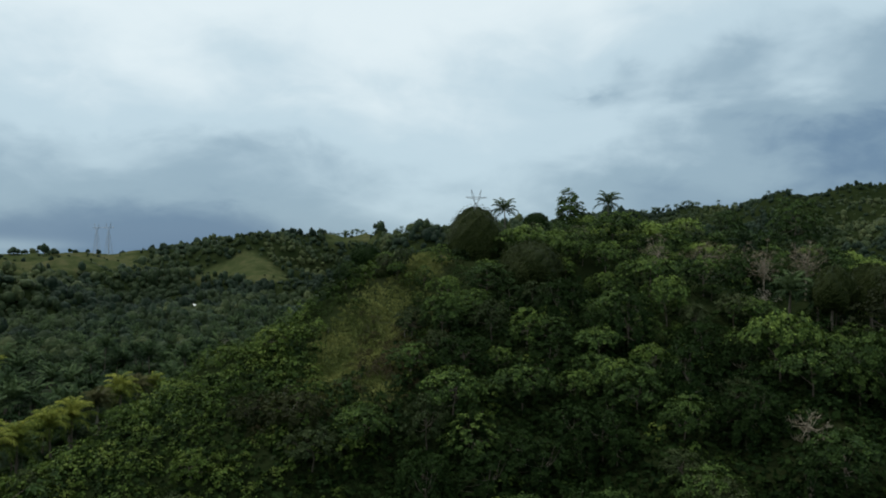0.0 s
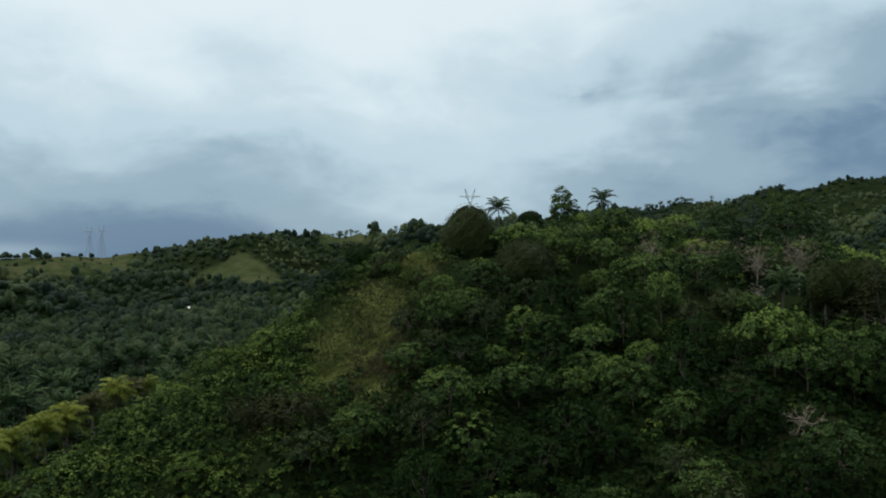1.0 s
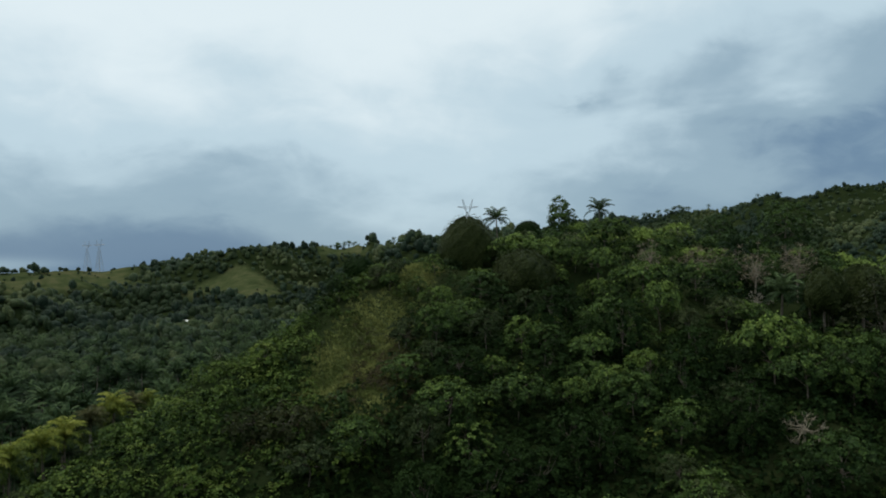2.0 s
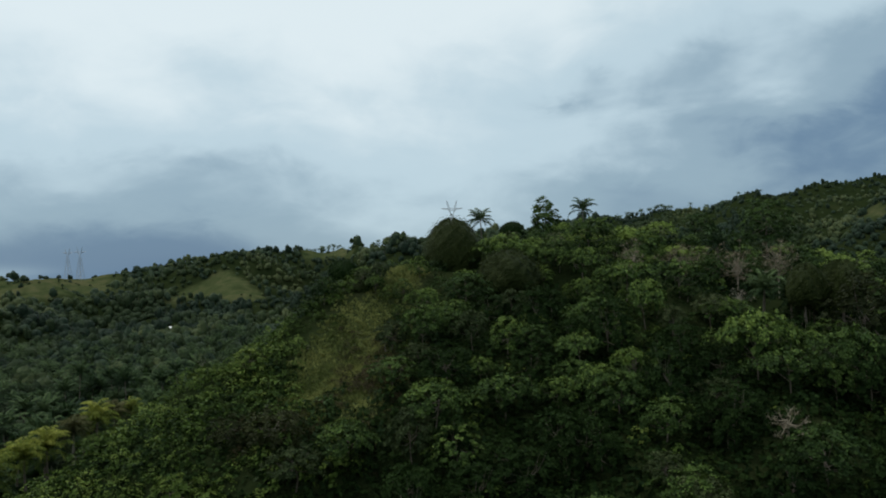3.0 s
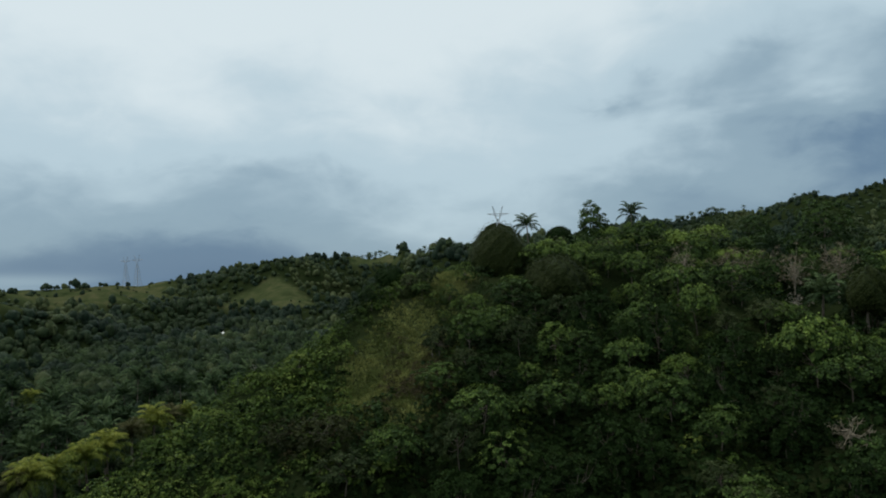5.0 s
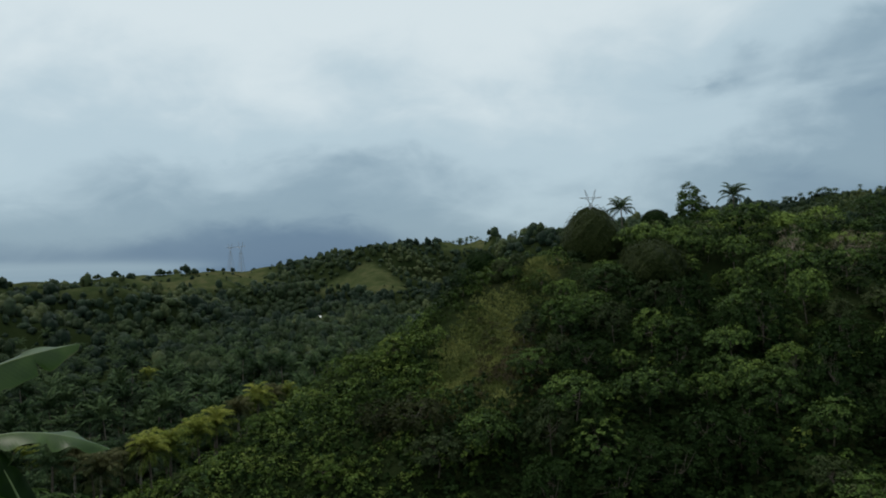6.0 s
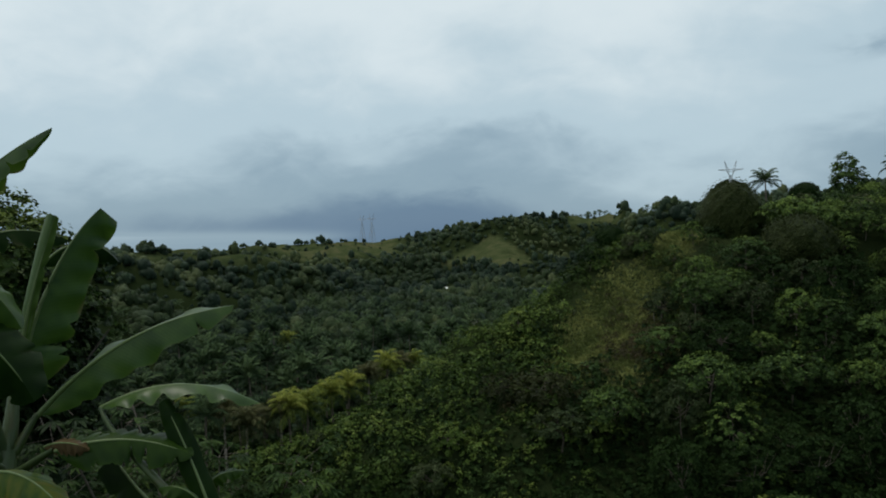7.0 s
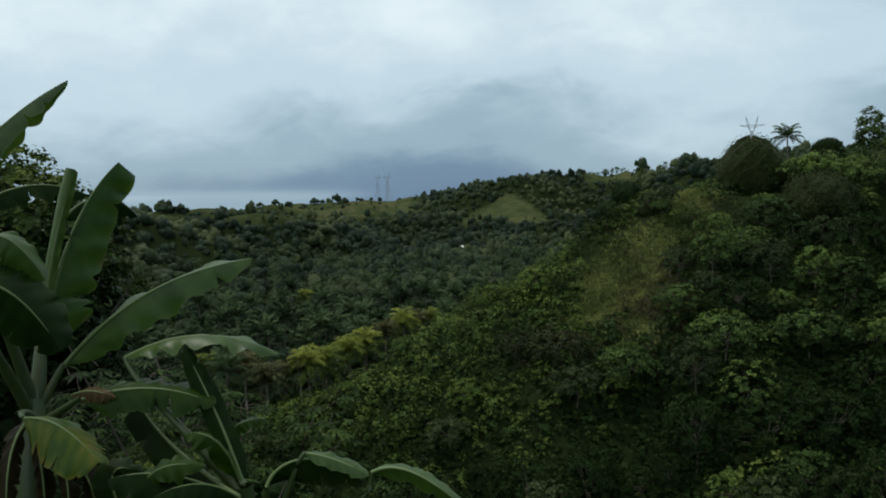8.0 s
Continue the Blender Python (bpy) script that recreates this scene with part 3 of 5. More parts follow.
# crown radius and height, height of its base, sprays, leaves in each, leaf length, material, how far down the sprays reach
SHAPES = [(3.4, 3.3, 2.4, 74, 17, 0.29, M_BRIGHT, 0.0), (3.9, 2.9, 2.8, 82, 17, 0.29, M_BRIGHT, 0.1), (2.5, 4.4, 1.6, 62, 17, 0.28, M_BRIGHT, -0.3),
          (3.3, 4.0, 1.9, 76, 17, 0.28, M_MID, -0.15), (2.7, 3.3, 1.9, 62, 17, 0.27, M_OLIVE, -0.1), (3.0, 4.6, 1.3, 72, 16, 0.28, M_DARK, -0.3),
          (3.2, 3.4, 0.5, 56, 18, 0.26, M_RUSSET, -0.3), (2.8, 3.2, 0.6, 50, 16, 0.31, M_LIME, -0.3)]
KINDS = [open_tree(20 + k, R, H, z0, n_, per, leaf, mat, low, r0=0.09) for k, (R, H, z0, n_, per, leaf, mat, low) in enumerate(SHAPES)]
LABELS = ["leafy hillside tree with light green clumped foliage", "broad flat-topped tree with bright green leaves", "slim tree with upright bright green crown",
          "rounded green tree on the wooded slope", "small grey-green tree on the slope", "dark green dense tree on the wooded slope",
          "low brownish bush-like tree on the slope", "yellow-green rounded tree on the flank of the spur"]


def place(x, y, size=1.0, turn=0.0, sink=0.0, tall=1.0):
    return Matrix.LocRotScale((x, y, float(land(x, y)) - sink), Euler((0, 0, turn)), (size, size, size * tall))


def scatter(rng, b0, b1, d0, d1, step, jitter=0.45):
    """Jittered places in a wedge of bearings and distances."""
    n = int(2 * d1 / step) + 2
    gx, gy = np.meshgrid(np.arange(-n, n) * step, np.arange(-2, n) * step)
    gx = gx + rng.uniform(-jitter, jitter, gx.shape) * step + (np.arange(gx.shape[0])[:, None] % 2) * step / 2
    gy = gy + rng.uniform(-jitter, jitter, gy.shape) * step
    x, y = gx.ravel(), gy.ravel()
    d, b = np.hypot(x, y), np.degrees(np.arctan2(-x, y))
    ok = (d > d0) & (d < d1) & (b > b0) & (b < b1)
    return np.stack([x[ok], y[ok]], 1)


def joined(name, kinds, P, pick, size, turn, tint, mat, label, category, tall=None, sink=0.3):
    """Many plants as one mesh."""
    bag = Bag()
    for i, (x, y) in enumerate(P):
        V, Q, t = kinds[pick[i]]
        c, s = np.cos(turn[i]), np.sin(turn[i])
        W = V * size[i]
        W = np.stack([W[:, 0] * c - W[:, 1] * s + x, W[:, 0] * s + W[:, 1] * c + y, W[:, 2] * (1 if tall is None else tall[i]) + float(land(x, y)) - (sink if np.isscalar(sink) else sink[i])], 1)
        bag.add(W, Q, t + tint[i])
    return tagged(new(name, bag.mesh(name, mat, True)), label, category, kind="stuff")


# ---------------------------------------------------------------- woods on the near spur
rng = np.random.default_rng(11)
SPECIAL = [(6.7, 150, 8.0), (28.2, 206, 5), (37, 201.6, 5), (17.9, 204, 3), (48.2, 199, 3), (18, 134, 7), (50, 141, 5), (-16.6, 149, 4), (84, 165, 7),
           (15.8, 111, 3.5), (28, 91.8, 4), (41.6, 77.5, 2.2), (51, 76.6, 3.5), (43, 137, 6), (52.5, 137, 7), (61, 130, 6), (66, 130, 6), (-14, 118, 7), (-9.5, 108, 5.5), (-16, 128, 6), (-5, 140, 4), (-11, 99, 4)]
# trees that stand out of the woods: place, crown radius, kind
MARKED = np.array([(0.4, 127, 3.2, 0), (11, 94, 4.8, 1), (1.2, 92.5, 4.4, 0), (-10.6, 89, 3.8, 0), (50.5, 112, 3.8, 1), (38.4, 153, 4.6, 0), (17.4, 143, 5.6, 1), (38.3, 126, 5.2, 1),
                   (23.8, 104, 4, 1), (31, 96, 3.3, 0), (47.4, 87, 4.5, 1), (24, 94.5, 3.6, 0), (28.7, 81, 3.2, 3), (-2, 81.5, 3.7, 5), (42.5, 71.3, 4.0, 3), (16, 101.4, 3.4, 5),
                   (3, 102, 4.2, 5), (-20.4, 92.8, 4.8, 6), (-27, 94.7, 3.3, 6), (-31.9, 86.3, 3.0, 7), (8.1, 128, 4.6, 3), (-28.9, 114.4, 3.4, 7), (24, 127, 3.8, 5), (53, 97, 4.6, 1), (54.5, 107, 3.4, 3), (58.7, 105.8, 3.6, 5), (63.5, 105, 3.4, 3), (48, 112, 3.0, 4)])
P = np.concatenate([scatter(rng, -42, 48, 56, 142, 5.5, 0.5), scatter(rng, -42, 48, 142, 235, 5.2, 0.5)])
s = crest_side(P[:, 0], P[:, 1])
keep = (s < 14) & ~((P[:, 0] > 42) & (P[:, 1] > 182)) & (meadow(P[:, 0], P[:, 1]) < 0.42 + rng.uniform(-0.1, 0.15, len(P)))
for x, y, r in SPECIAL + [(a, c, e * 0.85 + 1.2) for a, c, e, _ in MARKED]:
    keep &= np.hypot(P[:, 0] - x, P[:, 1] - y) > r
bb, dd = np.degrees(np.arctan2(-P[:, 0], P[:, 1])), np.hypot(P[:, 0], P[:, 1])
for b, d, w, near_ in ((-17.4, 146, 1.5, 26), (-21.2, 152, 2.0, 24), (-25.2, 147, 1.4, 24), (-28.1, 149, 1.6, 22), (-19.9, 150, 1.5, 20), (-28.2, 132, 1.2, 6), (-2.7, 150, 2.5, 14), (-7.4, 135, 2.6, 12), (-7.8, 208, 1.3, 40), (-10.5, 205, 1.4, 36), (-5.2, 205, 1.0, 36)):
    keep &= ~((np.abs(bb - b) < w) & (dd > d - near_) & (dd < d + 3))
# low bushes take the place of trees along the outer flank of the spur
flank = np.clip((s + 52) / 22, 0, 1) * np.clip((-6 - P[:, 0]) / 12, 0, 1) * np.clip((150 - P[:, 1]) / 20, 0, 1)
keep &= rng.uniform(0, 1, len(P)) > 0.9 * flank
P, s = P[keep], s[keep]
order = np.argsort(np.hypot(P[:, 0], P[:, 1]) + rng.uniform(0, 25, len(P)))
P = np.concatenate([MARKED[:, :2], P[order]])
s = crest_side(P[:, 0], P[:, 1])
n = len(P)
tone = rough(P[:, 0] * 1.7 + 40, P[:, 1] * 1.7, 20, 80) + rng.normal(0, 0.55, n)
# darker kinds low and to the lower right, in place of dimmer light
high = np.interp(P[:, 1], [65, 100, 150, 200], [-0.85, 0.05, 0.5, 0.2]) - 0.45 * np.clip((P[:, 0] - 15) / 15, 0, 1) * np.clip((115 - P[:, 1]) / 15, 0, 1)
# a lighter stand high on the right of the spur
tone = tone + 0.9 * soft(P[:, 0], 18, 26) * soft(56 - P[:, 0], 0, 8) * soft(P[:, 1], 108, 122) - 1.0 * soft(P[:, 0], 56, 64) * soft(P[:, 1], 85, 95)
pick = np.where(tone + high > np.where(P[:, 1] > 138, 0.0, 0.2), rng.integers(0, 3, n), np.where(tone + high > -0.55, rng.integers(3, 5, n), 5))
size = np.clip(rng.lognormal(0.0, 0.26, n), 0.55, 1.35) * np.where(s > -14, 0.62, np.where(s > -26, 0.8, 1.0)) * np.interp(np.hypot(P[:, 0], P[:, 1]), [58, 85, 110, 175, 300], [0.7, 1.0, 1.0, 0.82, 0.78])
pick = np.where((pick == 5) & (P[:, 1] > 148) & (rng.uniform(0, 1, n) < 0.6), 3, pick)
turn = rng.uniform(0, 6.28, n)
k = len(MARKED)
pick[:k] = MARKED[:, 3]
size[:k] = MARKED[:, 2] / [SHAPES[int(q)][0] for q in MARKED[:, 3]]
NEAR, k0 = 300, len(MARKED)
roots = {}
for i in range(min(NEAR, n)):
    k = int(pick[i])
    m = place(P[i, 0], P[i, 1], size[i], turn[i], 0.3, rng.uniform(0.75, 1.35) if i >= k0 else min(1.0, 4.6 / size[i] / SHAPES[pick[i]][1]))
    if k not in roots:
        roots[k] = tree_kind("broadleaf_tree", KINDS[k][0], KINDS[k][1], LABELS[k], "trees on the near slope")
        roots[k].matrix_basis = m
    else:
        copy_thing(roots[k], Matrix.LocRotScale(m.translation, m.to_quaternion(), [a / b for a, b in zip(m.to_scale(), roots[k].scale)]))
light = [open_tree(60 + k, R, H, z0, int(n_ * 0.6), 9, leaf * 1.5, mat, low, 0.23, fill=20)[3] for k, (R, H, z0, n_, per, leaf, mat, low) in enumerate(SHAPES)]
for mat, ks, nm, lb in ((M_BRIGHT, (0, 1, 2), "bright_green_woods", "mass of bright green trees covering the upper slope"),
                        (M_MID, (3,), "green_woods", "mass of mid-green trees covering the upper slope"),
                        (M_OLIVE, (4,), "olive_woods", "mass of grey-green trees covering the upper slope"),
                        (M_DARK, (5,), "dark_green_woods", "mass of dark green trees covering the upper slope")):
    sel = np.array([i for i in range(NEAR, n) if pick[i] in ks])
    # paler haze and light high on the slope, put into the tint
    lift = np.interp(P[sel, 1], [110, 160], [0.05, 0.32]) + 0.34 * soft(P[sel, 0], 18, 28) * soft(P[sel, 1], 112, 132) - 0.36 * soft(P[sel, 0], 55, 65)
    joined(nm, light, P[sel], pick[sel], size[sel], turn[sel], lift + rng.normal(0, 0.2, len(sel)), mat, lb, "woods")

# shrubs between the trees
rng = np.random.default_rng(500)
shrub = []
for k in range(5):
    bag, _ = canopy(np.random.default_rng(90 + k), 1.4, 1.9, -0.2, 14, 8, 0.25, -0.1, 0.32, fill=9, ragged=0.22, under=2)
    shrub.append(bag.arrays())
floor_shrub = [canopy(np.random.default_rng(95 + k), 1.5, 1.8, -0.2, 8, 6, 0.3, 0.0, 0.4, fill=6, under=1)[0].arrays() for k in range(5)]
Q_ = np.concatenate([scatter(rng, -42, 48, 54, 125, 2.35, 0.5), scatter(rng, -42, 48, 125, 215, 2.7, 0.5)])
ss = crest_side(Q_[:, 0], Q_[:, 1])
Q_ = Q_[(ss < 28) & (meadow(Q_[:, 0], Q_[:, 1]) < rng.uniform(0.12, 0.5, len(ss))) & (rng.uniform(0, 1, len(ss)) < np.maximum(np.clip((ss + 58) / 22, 0, 1) * np.where(Q_[:, 0] < 0, 1, 0.6), np.interp(np.hypot(Q_[:, 0], Q_[:, 1]), [90, 150], [0.85, 0.75])))]
ss = crest_side(Q_[:, 0], Q_[:, 1])
out = np.clip((ss + 54) / 22, 0, 1) * np.clip((-4 - Q_[:, 0]) / 14, 0, 1)
draw = rng.uniform(0, 1, len(Q_))
lime = draw < 0.08 + 0.78 * out * np.clip((Q_[:, 1] - 62 - 0.5 * (Q_[:, 0] + 45)) / 20, 0.25, 1)
# undergrowth beneath the trees: shade put into the leaf colour
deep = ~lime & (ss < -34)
for sel, mat, nm, lb in ((deep, M_DARK, "dark_undergrowth", "undergrowth beneath the hillside trees, coloured dark for shade"), (lime, M_LIME, "light_shrubs", "yellow-green low bushes on the flank of the spur"), (~lime & ~deep, M_MID, "green_shrubs", "green undergrowth shrubs between the trees")):
    k = sel.sum()
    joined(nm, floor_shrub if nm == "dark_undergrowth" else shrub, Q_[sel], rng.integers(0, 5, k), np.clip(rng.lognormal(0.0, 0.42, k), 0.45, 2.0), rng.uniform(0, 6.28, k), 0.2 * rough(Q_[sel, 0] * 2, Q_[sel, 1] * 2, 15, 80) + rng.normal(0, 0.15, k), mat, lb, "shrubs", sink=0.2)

# low plants and saplings that cover the soil
rng = np.random.default_rng(508)
herb = []
for k in range(4):
    bag, r = Bag(), np.random.default_rng(600 + k)
    p_ = unit(r.normal(0, 1, (16, 3)) * [1, 1, 0.5] + [0, 0, 0.5])
    leaves(bag, r, p_ * [0.8, 0.8, 0.75] * r.uniform(0.5, 1.1, (16, 1)), unit(p_ + [0, 0, 0.8]), 0.5, 0.26, r.uniform(0.3, 0.7, 16))
    herb.append(bag.arrays())
H_ = scatter(rng, -42, 50, 56, 118, 1.5, 0.5)
H_ = H_[(crest_side(H_[:, 0], H_[:, 1]) < 18) & (meadow(H_[:, 0], H_[:, 1]) < rng.uniform(0.2, 0.6, len(H_)))]
k = len(H_)
# the dark leaf colour stands for shade on the slope's floor
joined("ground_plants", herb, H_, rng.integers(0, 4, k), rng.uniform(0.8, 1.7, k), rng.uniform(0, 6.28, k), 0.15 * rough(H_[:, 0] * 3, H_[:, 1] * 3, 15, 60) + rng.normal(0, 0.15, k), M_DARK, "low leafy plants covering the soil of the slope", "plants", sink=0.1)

# long grass on the bare parts of the spur
rng = np.random.default_rng(501)
G_ = scatter(rng, -6, 16, 95, 175, 0.45, 0.5)
G_ = G_[(meadow(G_[:, 0], G_[:, 1]) > rng.uniform(0.12, 0.5, len(G_))) & (crest_side(G_[:, 0], G_[:, 1]) < 18)]
tufts = []
for k in range(4):
    bag, r = Bag(), np.random.default_rng(80 + k)
    for _ in range(9):
        a, lean, h = r.uniform(0, 6.28), r.uniform(0.15, 0.6), r.uniform(0.4, 0.9)
        o, d = np.array([r.normal(0, 0.22), r.normal(0, 0.22), -0.1]), np.array([np.cos(a), np.sin(a), 0])
        sd, up = np.array([-d[1], d[0], 0]) * 0.07, np.array([0, 0, 1.0])
        tip = o + up * h + d * lean
        bag.add([o - sd, o + sd, o + up * h * 0.7 + d * lean * 0.4 + sd * 0.6, tip], [0, 1, 2, 3], r.uniform(0.35, 0.65))
    tufts.append(bag.arrays())
k = len(G_)
joined("long_grass", tufts, G_, rng.integers(0, 4, k), rng.uniform(0.5, 1.1, k), rng.uniform(0, 6.28, k), 0.45 * rough(G_[:, 0] * 3, G_[:, 1] * 3, 15, 60) + rng.normal(0, 0.1, k), M_GRASS, "dry yellow-green long grass on the bare slope", "grass", sink=0.0)

# coarse tussocks standing out of the long grass
rng = np.random.default_rng(511)
T_ = scatter(rng, -4, 14, 98, 155, 1.5, 0.5)
T_ = T_[(meadow(T_[:, 0], T_[:, 1]) > 0.35) & (crest_side(T_[:, 0], T_[:, 1]) < 18)]
k = len(T_)
joined("grass_tussocks", floor_shrub, T_, rng.integers(0, 5, k), rng.uniform(0.2, 0.45, k), rng.uniform(0, 6.28, k), rng.normal(0.1, 0.22, k), M_GRASS, "coarse olive tussocks on the bare slope", "grass", sink=0.15)

# brown scrub along the lower edge of the bare slope
rng = np.random.default_rng(507)
B_ = np.stack([rng.normal(-7.0, 3.0, 150), rng.normal(108, 6.5, 150)], 1)
B_ = np.concatenate([B_, np.stack([rng.uniform(-15, -3, 90), rng.uniform(102, 126, 90)], 1)])
B_ = np.concatenate([B_, np.stack([rng.normal(-21, 4, 60), rng.normal(96, 4, 60)], 1)])
k = len(B_)
joined("dry_scrub", shrub, B_, rng.integers(0, 3, k), rng.uniform(0.4, 0.8, k), rng.uniform(0, 6.28, k), rng.normal(0, 0.2, k), M_SCRUB, "brown dry scrub on the bare slope", "shrubs", sink=0.25)

# ---------------------------------------------------------------- valley palms
palms = []
for k in range(3):
    r = np.random.default_rng(40 + k)
    bend = r.normal(0, 0.5, 2)
    top = np.array([bend[0], bend[1], 6.6 + k])
    wood = Bag()
    tube(wood, [(0, 0, -1), (0, 0, 0.2), (bend[0] * 0.3, bend[1] * 0.3, top[2] * 0.5), tuple(top)], [0.24, 0.2, 0.15, 0.12], 7)
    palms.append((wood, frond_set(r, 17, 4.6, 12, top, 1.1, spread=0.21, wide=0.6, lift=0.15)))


def palm_thing(k, mat, label, group, short=0.0):
    if short:
        r = np.random.default_rng(70 + k + int(short * 10))
        top = np.array([0.2, 0.1, short])
        wood = Bag()
        tube(wood, [(0, 0, -1), (0, 0, 0.1), (0.1, 0, short * 0.5), tuple(top)], [0.24, 0.2, 0.16, 0.13], 7)
        return tree_kind("coconut_palm", wood.mesh("trunk", M_PALE if mat is M_FADED else M_BARK, True), frond_set(r, 22 if mat is M_PALM else 28, 4.0, 20, top, 1.35 if mat is M_PALM else 1.75, spread=0.22, wide=0.42, lift=0.12 if mat is M_PALM else 0.3).mesh("fronds", mat), label, group, "slender grey trunk", "fronds")
    return tree_kind("coconut_palm", palms[k][0].mesh("trunk", M_BARK, True), palms[k][1].mesh("fronds", mat), label, group, "slender grey trunk", "fronds")


rng = np.random.default_rng(502)
V_ = np.concatenate([scatter(rng, 8, 62, 95, 210, 7.6, 0.42), scatter(rng, 8, 62, 210, 420, 8.4, 0.45)])
d, b = np.hypot(V_[:, 0], V_[:, 1]), np.degrees(np.arctan2(-V_[:, 0], V_[:, 1]))
ok = (crest_side(V_[:, 0], V_[:, 1]) > 15) & (land(V_[:, 0], V_[:, 1]) < -30) & (d > 100) & (rng.uniform(0, 1, len(d)) < np.interp(d, [150, 260, 420], [0.95, 0.7, 0.2]))
V_, d, b = V_[ok], d[ok], b[ok]
order = np.argsort(d)
V_, d = V_[order], d[order]
first = None
for i in range(min(260, len(V_))):
    m = place(V_[i, 0], V_[i, 1], rng.uniform(0.8, 1.2), rng.uniform(0, 6.28), 0.2, rng.uniform(0.7, 1.25))
    if i < 3:
        o = palm_thing(i, M_PALM, "coconut palm with grey-green fronds in the valley", "valley palms")
        o.matrix_basis = m
        first = (first or []) + [o]
    else:
        o = first[i % 3]
        copy_thing(o, Matrix.LocRotScale(m.translation, m.to_quaternion(), [a / c for a, c in zip(m.to_scale(), o.scale)]))
small = []
for k in range(3):
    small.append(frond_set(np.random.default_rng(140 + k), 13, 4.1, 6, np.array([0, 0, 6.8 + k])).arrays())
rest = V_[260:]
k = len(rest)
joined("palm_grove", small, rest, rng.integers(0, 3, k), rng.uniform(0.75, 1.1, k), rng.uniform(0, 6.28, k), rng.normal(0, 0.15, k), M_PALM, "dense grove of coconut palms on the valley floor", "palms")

# understory beneath the palms, its dark colour standing for the shade there
rng = np.random.default_rng(503)
low = [lobed(np.random.default_rng(190 + k), 2.6, 3.0, -0.3, 2, 16, 0.8, 5, 3).arrays() for k in range(3)]
U_ = scatter(rng, 8, 62, 95, 300, 5.0)
U_ = U_[(crest_side(U_[:, 0], U_[:, 1]) > 14) & (land(U_[:, 0], U_[:, 1]) < -29)]
k = len(U_)
joined("palm_understory", low, U_, rng.integers(0, 3, k), rng.uniform(0.8, 1.4, k), rng.uniform(0, 6.28, k), rng.normal(0, 0.2, k), M_DARK, "bushes growing under the palms, coloured dark for shade", "bushes")

# ---------------------------------------------------------------- far woods
tuft = []
for seed, lobes_, count, leaf_, sides in ((160, 7, 126, 0.5, 6), (170, 5, 95, 0.55, 5), (180, 2, 26, 0.8, 5)):
    for k in range(6):
        tuft.append(lobed(np.random.default_rng(seed + k), 3.0 + 0.3 * k, 7.0 - 0.5 * k, -0.6, lobes_, count, leaf_, sides, 4).arrays())
rng = np.random.default_rng(504)
F_ = np.concatenate([scatter(rng, -40, 57, 110, 430, 6.0, 0.5), scatter(rng, -40, 57, 430, 920, 6.6, 0.5), scatter(rng, -40, -16, 290, 560, 3.9, 0.5)])
E_ = scatter(rng, 14, 50, 400, 640, 5.6, 0.5)
F_ = np.concatenate([F_, E_[meadow(E_[:, 0], E_[:, 1]) < 0.06]])
d, b = np.hypot(F_[:, 0], F_[:, 1]), np.degrees(np.arctan2(-F_[:, 0], F_[:, 1]))
hill = crest_side(F_[:, 0], F_[:, 1]) > 20
floor_ = land(F_[:, 0], F_[:, 1]) < -27
ok = (hill | (d > 285)) & (meadow(F_[:, 0], F_[:, 1]) < rng.uniform(0.2, 0.6, len(F_)) + (rng.uniform(0, 1, len(F_)) < 0.035) * (b > 20)) & (~floor_ | (rng.uniform(0, 1, len(F_)) < np.interp(d, [130, 220, 400], [0.12, 0.45, 0.95])))
ok &= (np.hypot(F_[:, 0] + 174, F_[:, 1] - 474) > 6) & ~((np.abs(b - 20.15) < 0.7) & (d > 465) & (d < 508))
# none in the folds that the nearer slopes wholly hide
for f_ in np.linspace(0.1, 0.92, 14):
    ok &= land(F_[:, 0] * f_, F_[:, 1] * f_) < EYE + (land(F_[:, 0], F_[:, 1]) + 12 - EYE) * f_ + 3
ok &= ~((b < 2) & (d < np.interp(b, [-42, -16, -8, 2], [290, 300, 380, 380])) & (hill | (d > 300))) & ~((b < 9) & hill & (d < 330)) & (d < np.interp(b, RIDGE[:, 0], RIDGE[:, 2]) + 30)
F_, d = F_[ok], d[ok]
k = len(F_)
kind = rng.integers(0, 6, k) + np.where(b[ok] < -16, 12, np.where(d < 200, 0, np.where(d < 300, 6, 12)))
low_lying, side_ = land(F_[:, 0], F_[:, 1]) < -22, np.degrees(np.arctan2(-F_[:, 0], F_[:, 1]))
tone = rough(F_[:, 0] + 300, F_[:, 1], 40, 200) + 0.3 * (side_ > 36) - 0.8 * (side_ < -14) - 0.9 * ((side_ > 7.5) & (side_ < 12.5)) + rng.normal(0, 0.6, k)
# haze set in the tint too: slopes paler, valley floor darker
for sel, mat, nm, lb in ((tone > -0.2, M_FAR_HAZE, "light_far_woods", "far woods of lighter green on the hills"), (tone <= -0.2, M_FARDARK_HAZE, "dark_far_woods", "far dark green woods on the hills")):
    q = sel.sum()
    joined(nm, tuft, F_[sel], kind[sel], np.clip(rng.lognormal(-0.08, 0.34, q), 0.45, 1.8) * np.interp(side_[sel], [-20, -13], [0.64, 1.0]), rng.uniform(0, 6.28, q), np.where(low_lying[sel], np.interp(side_[sel], [13, 19], [-0.05, -0.38]), np.interp(side_[sel], [-26, -18, -8, 22, 28], [-0.22, -0.1, 0.0, 0.05, 0.18])) + 0.25 * rough(F_[sel, 0], F_[sel, 1] + 90, 30, 200) + rng.normal(0, 0.2, q), mat, lb, "woods", None, rng.uniform(0.4, 2.6, q))

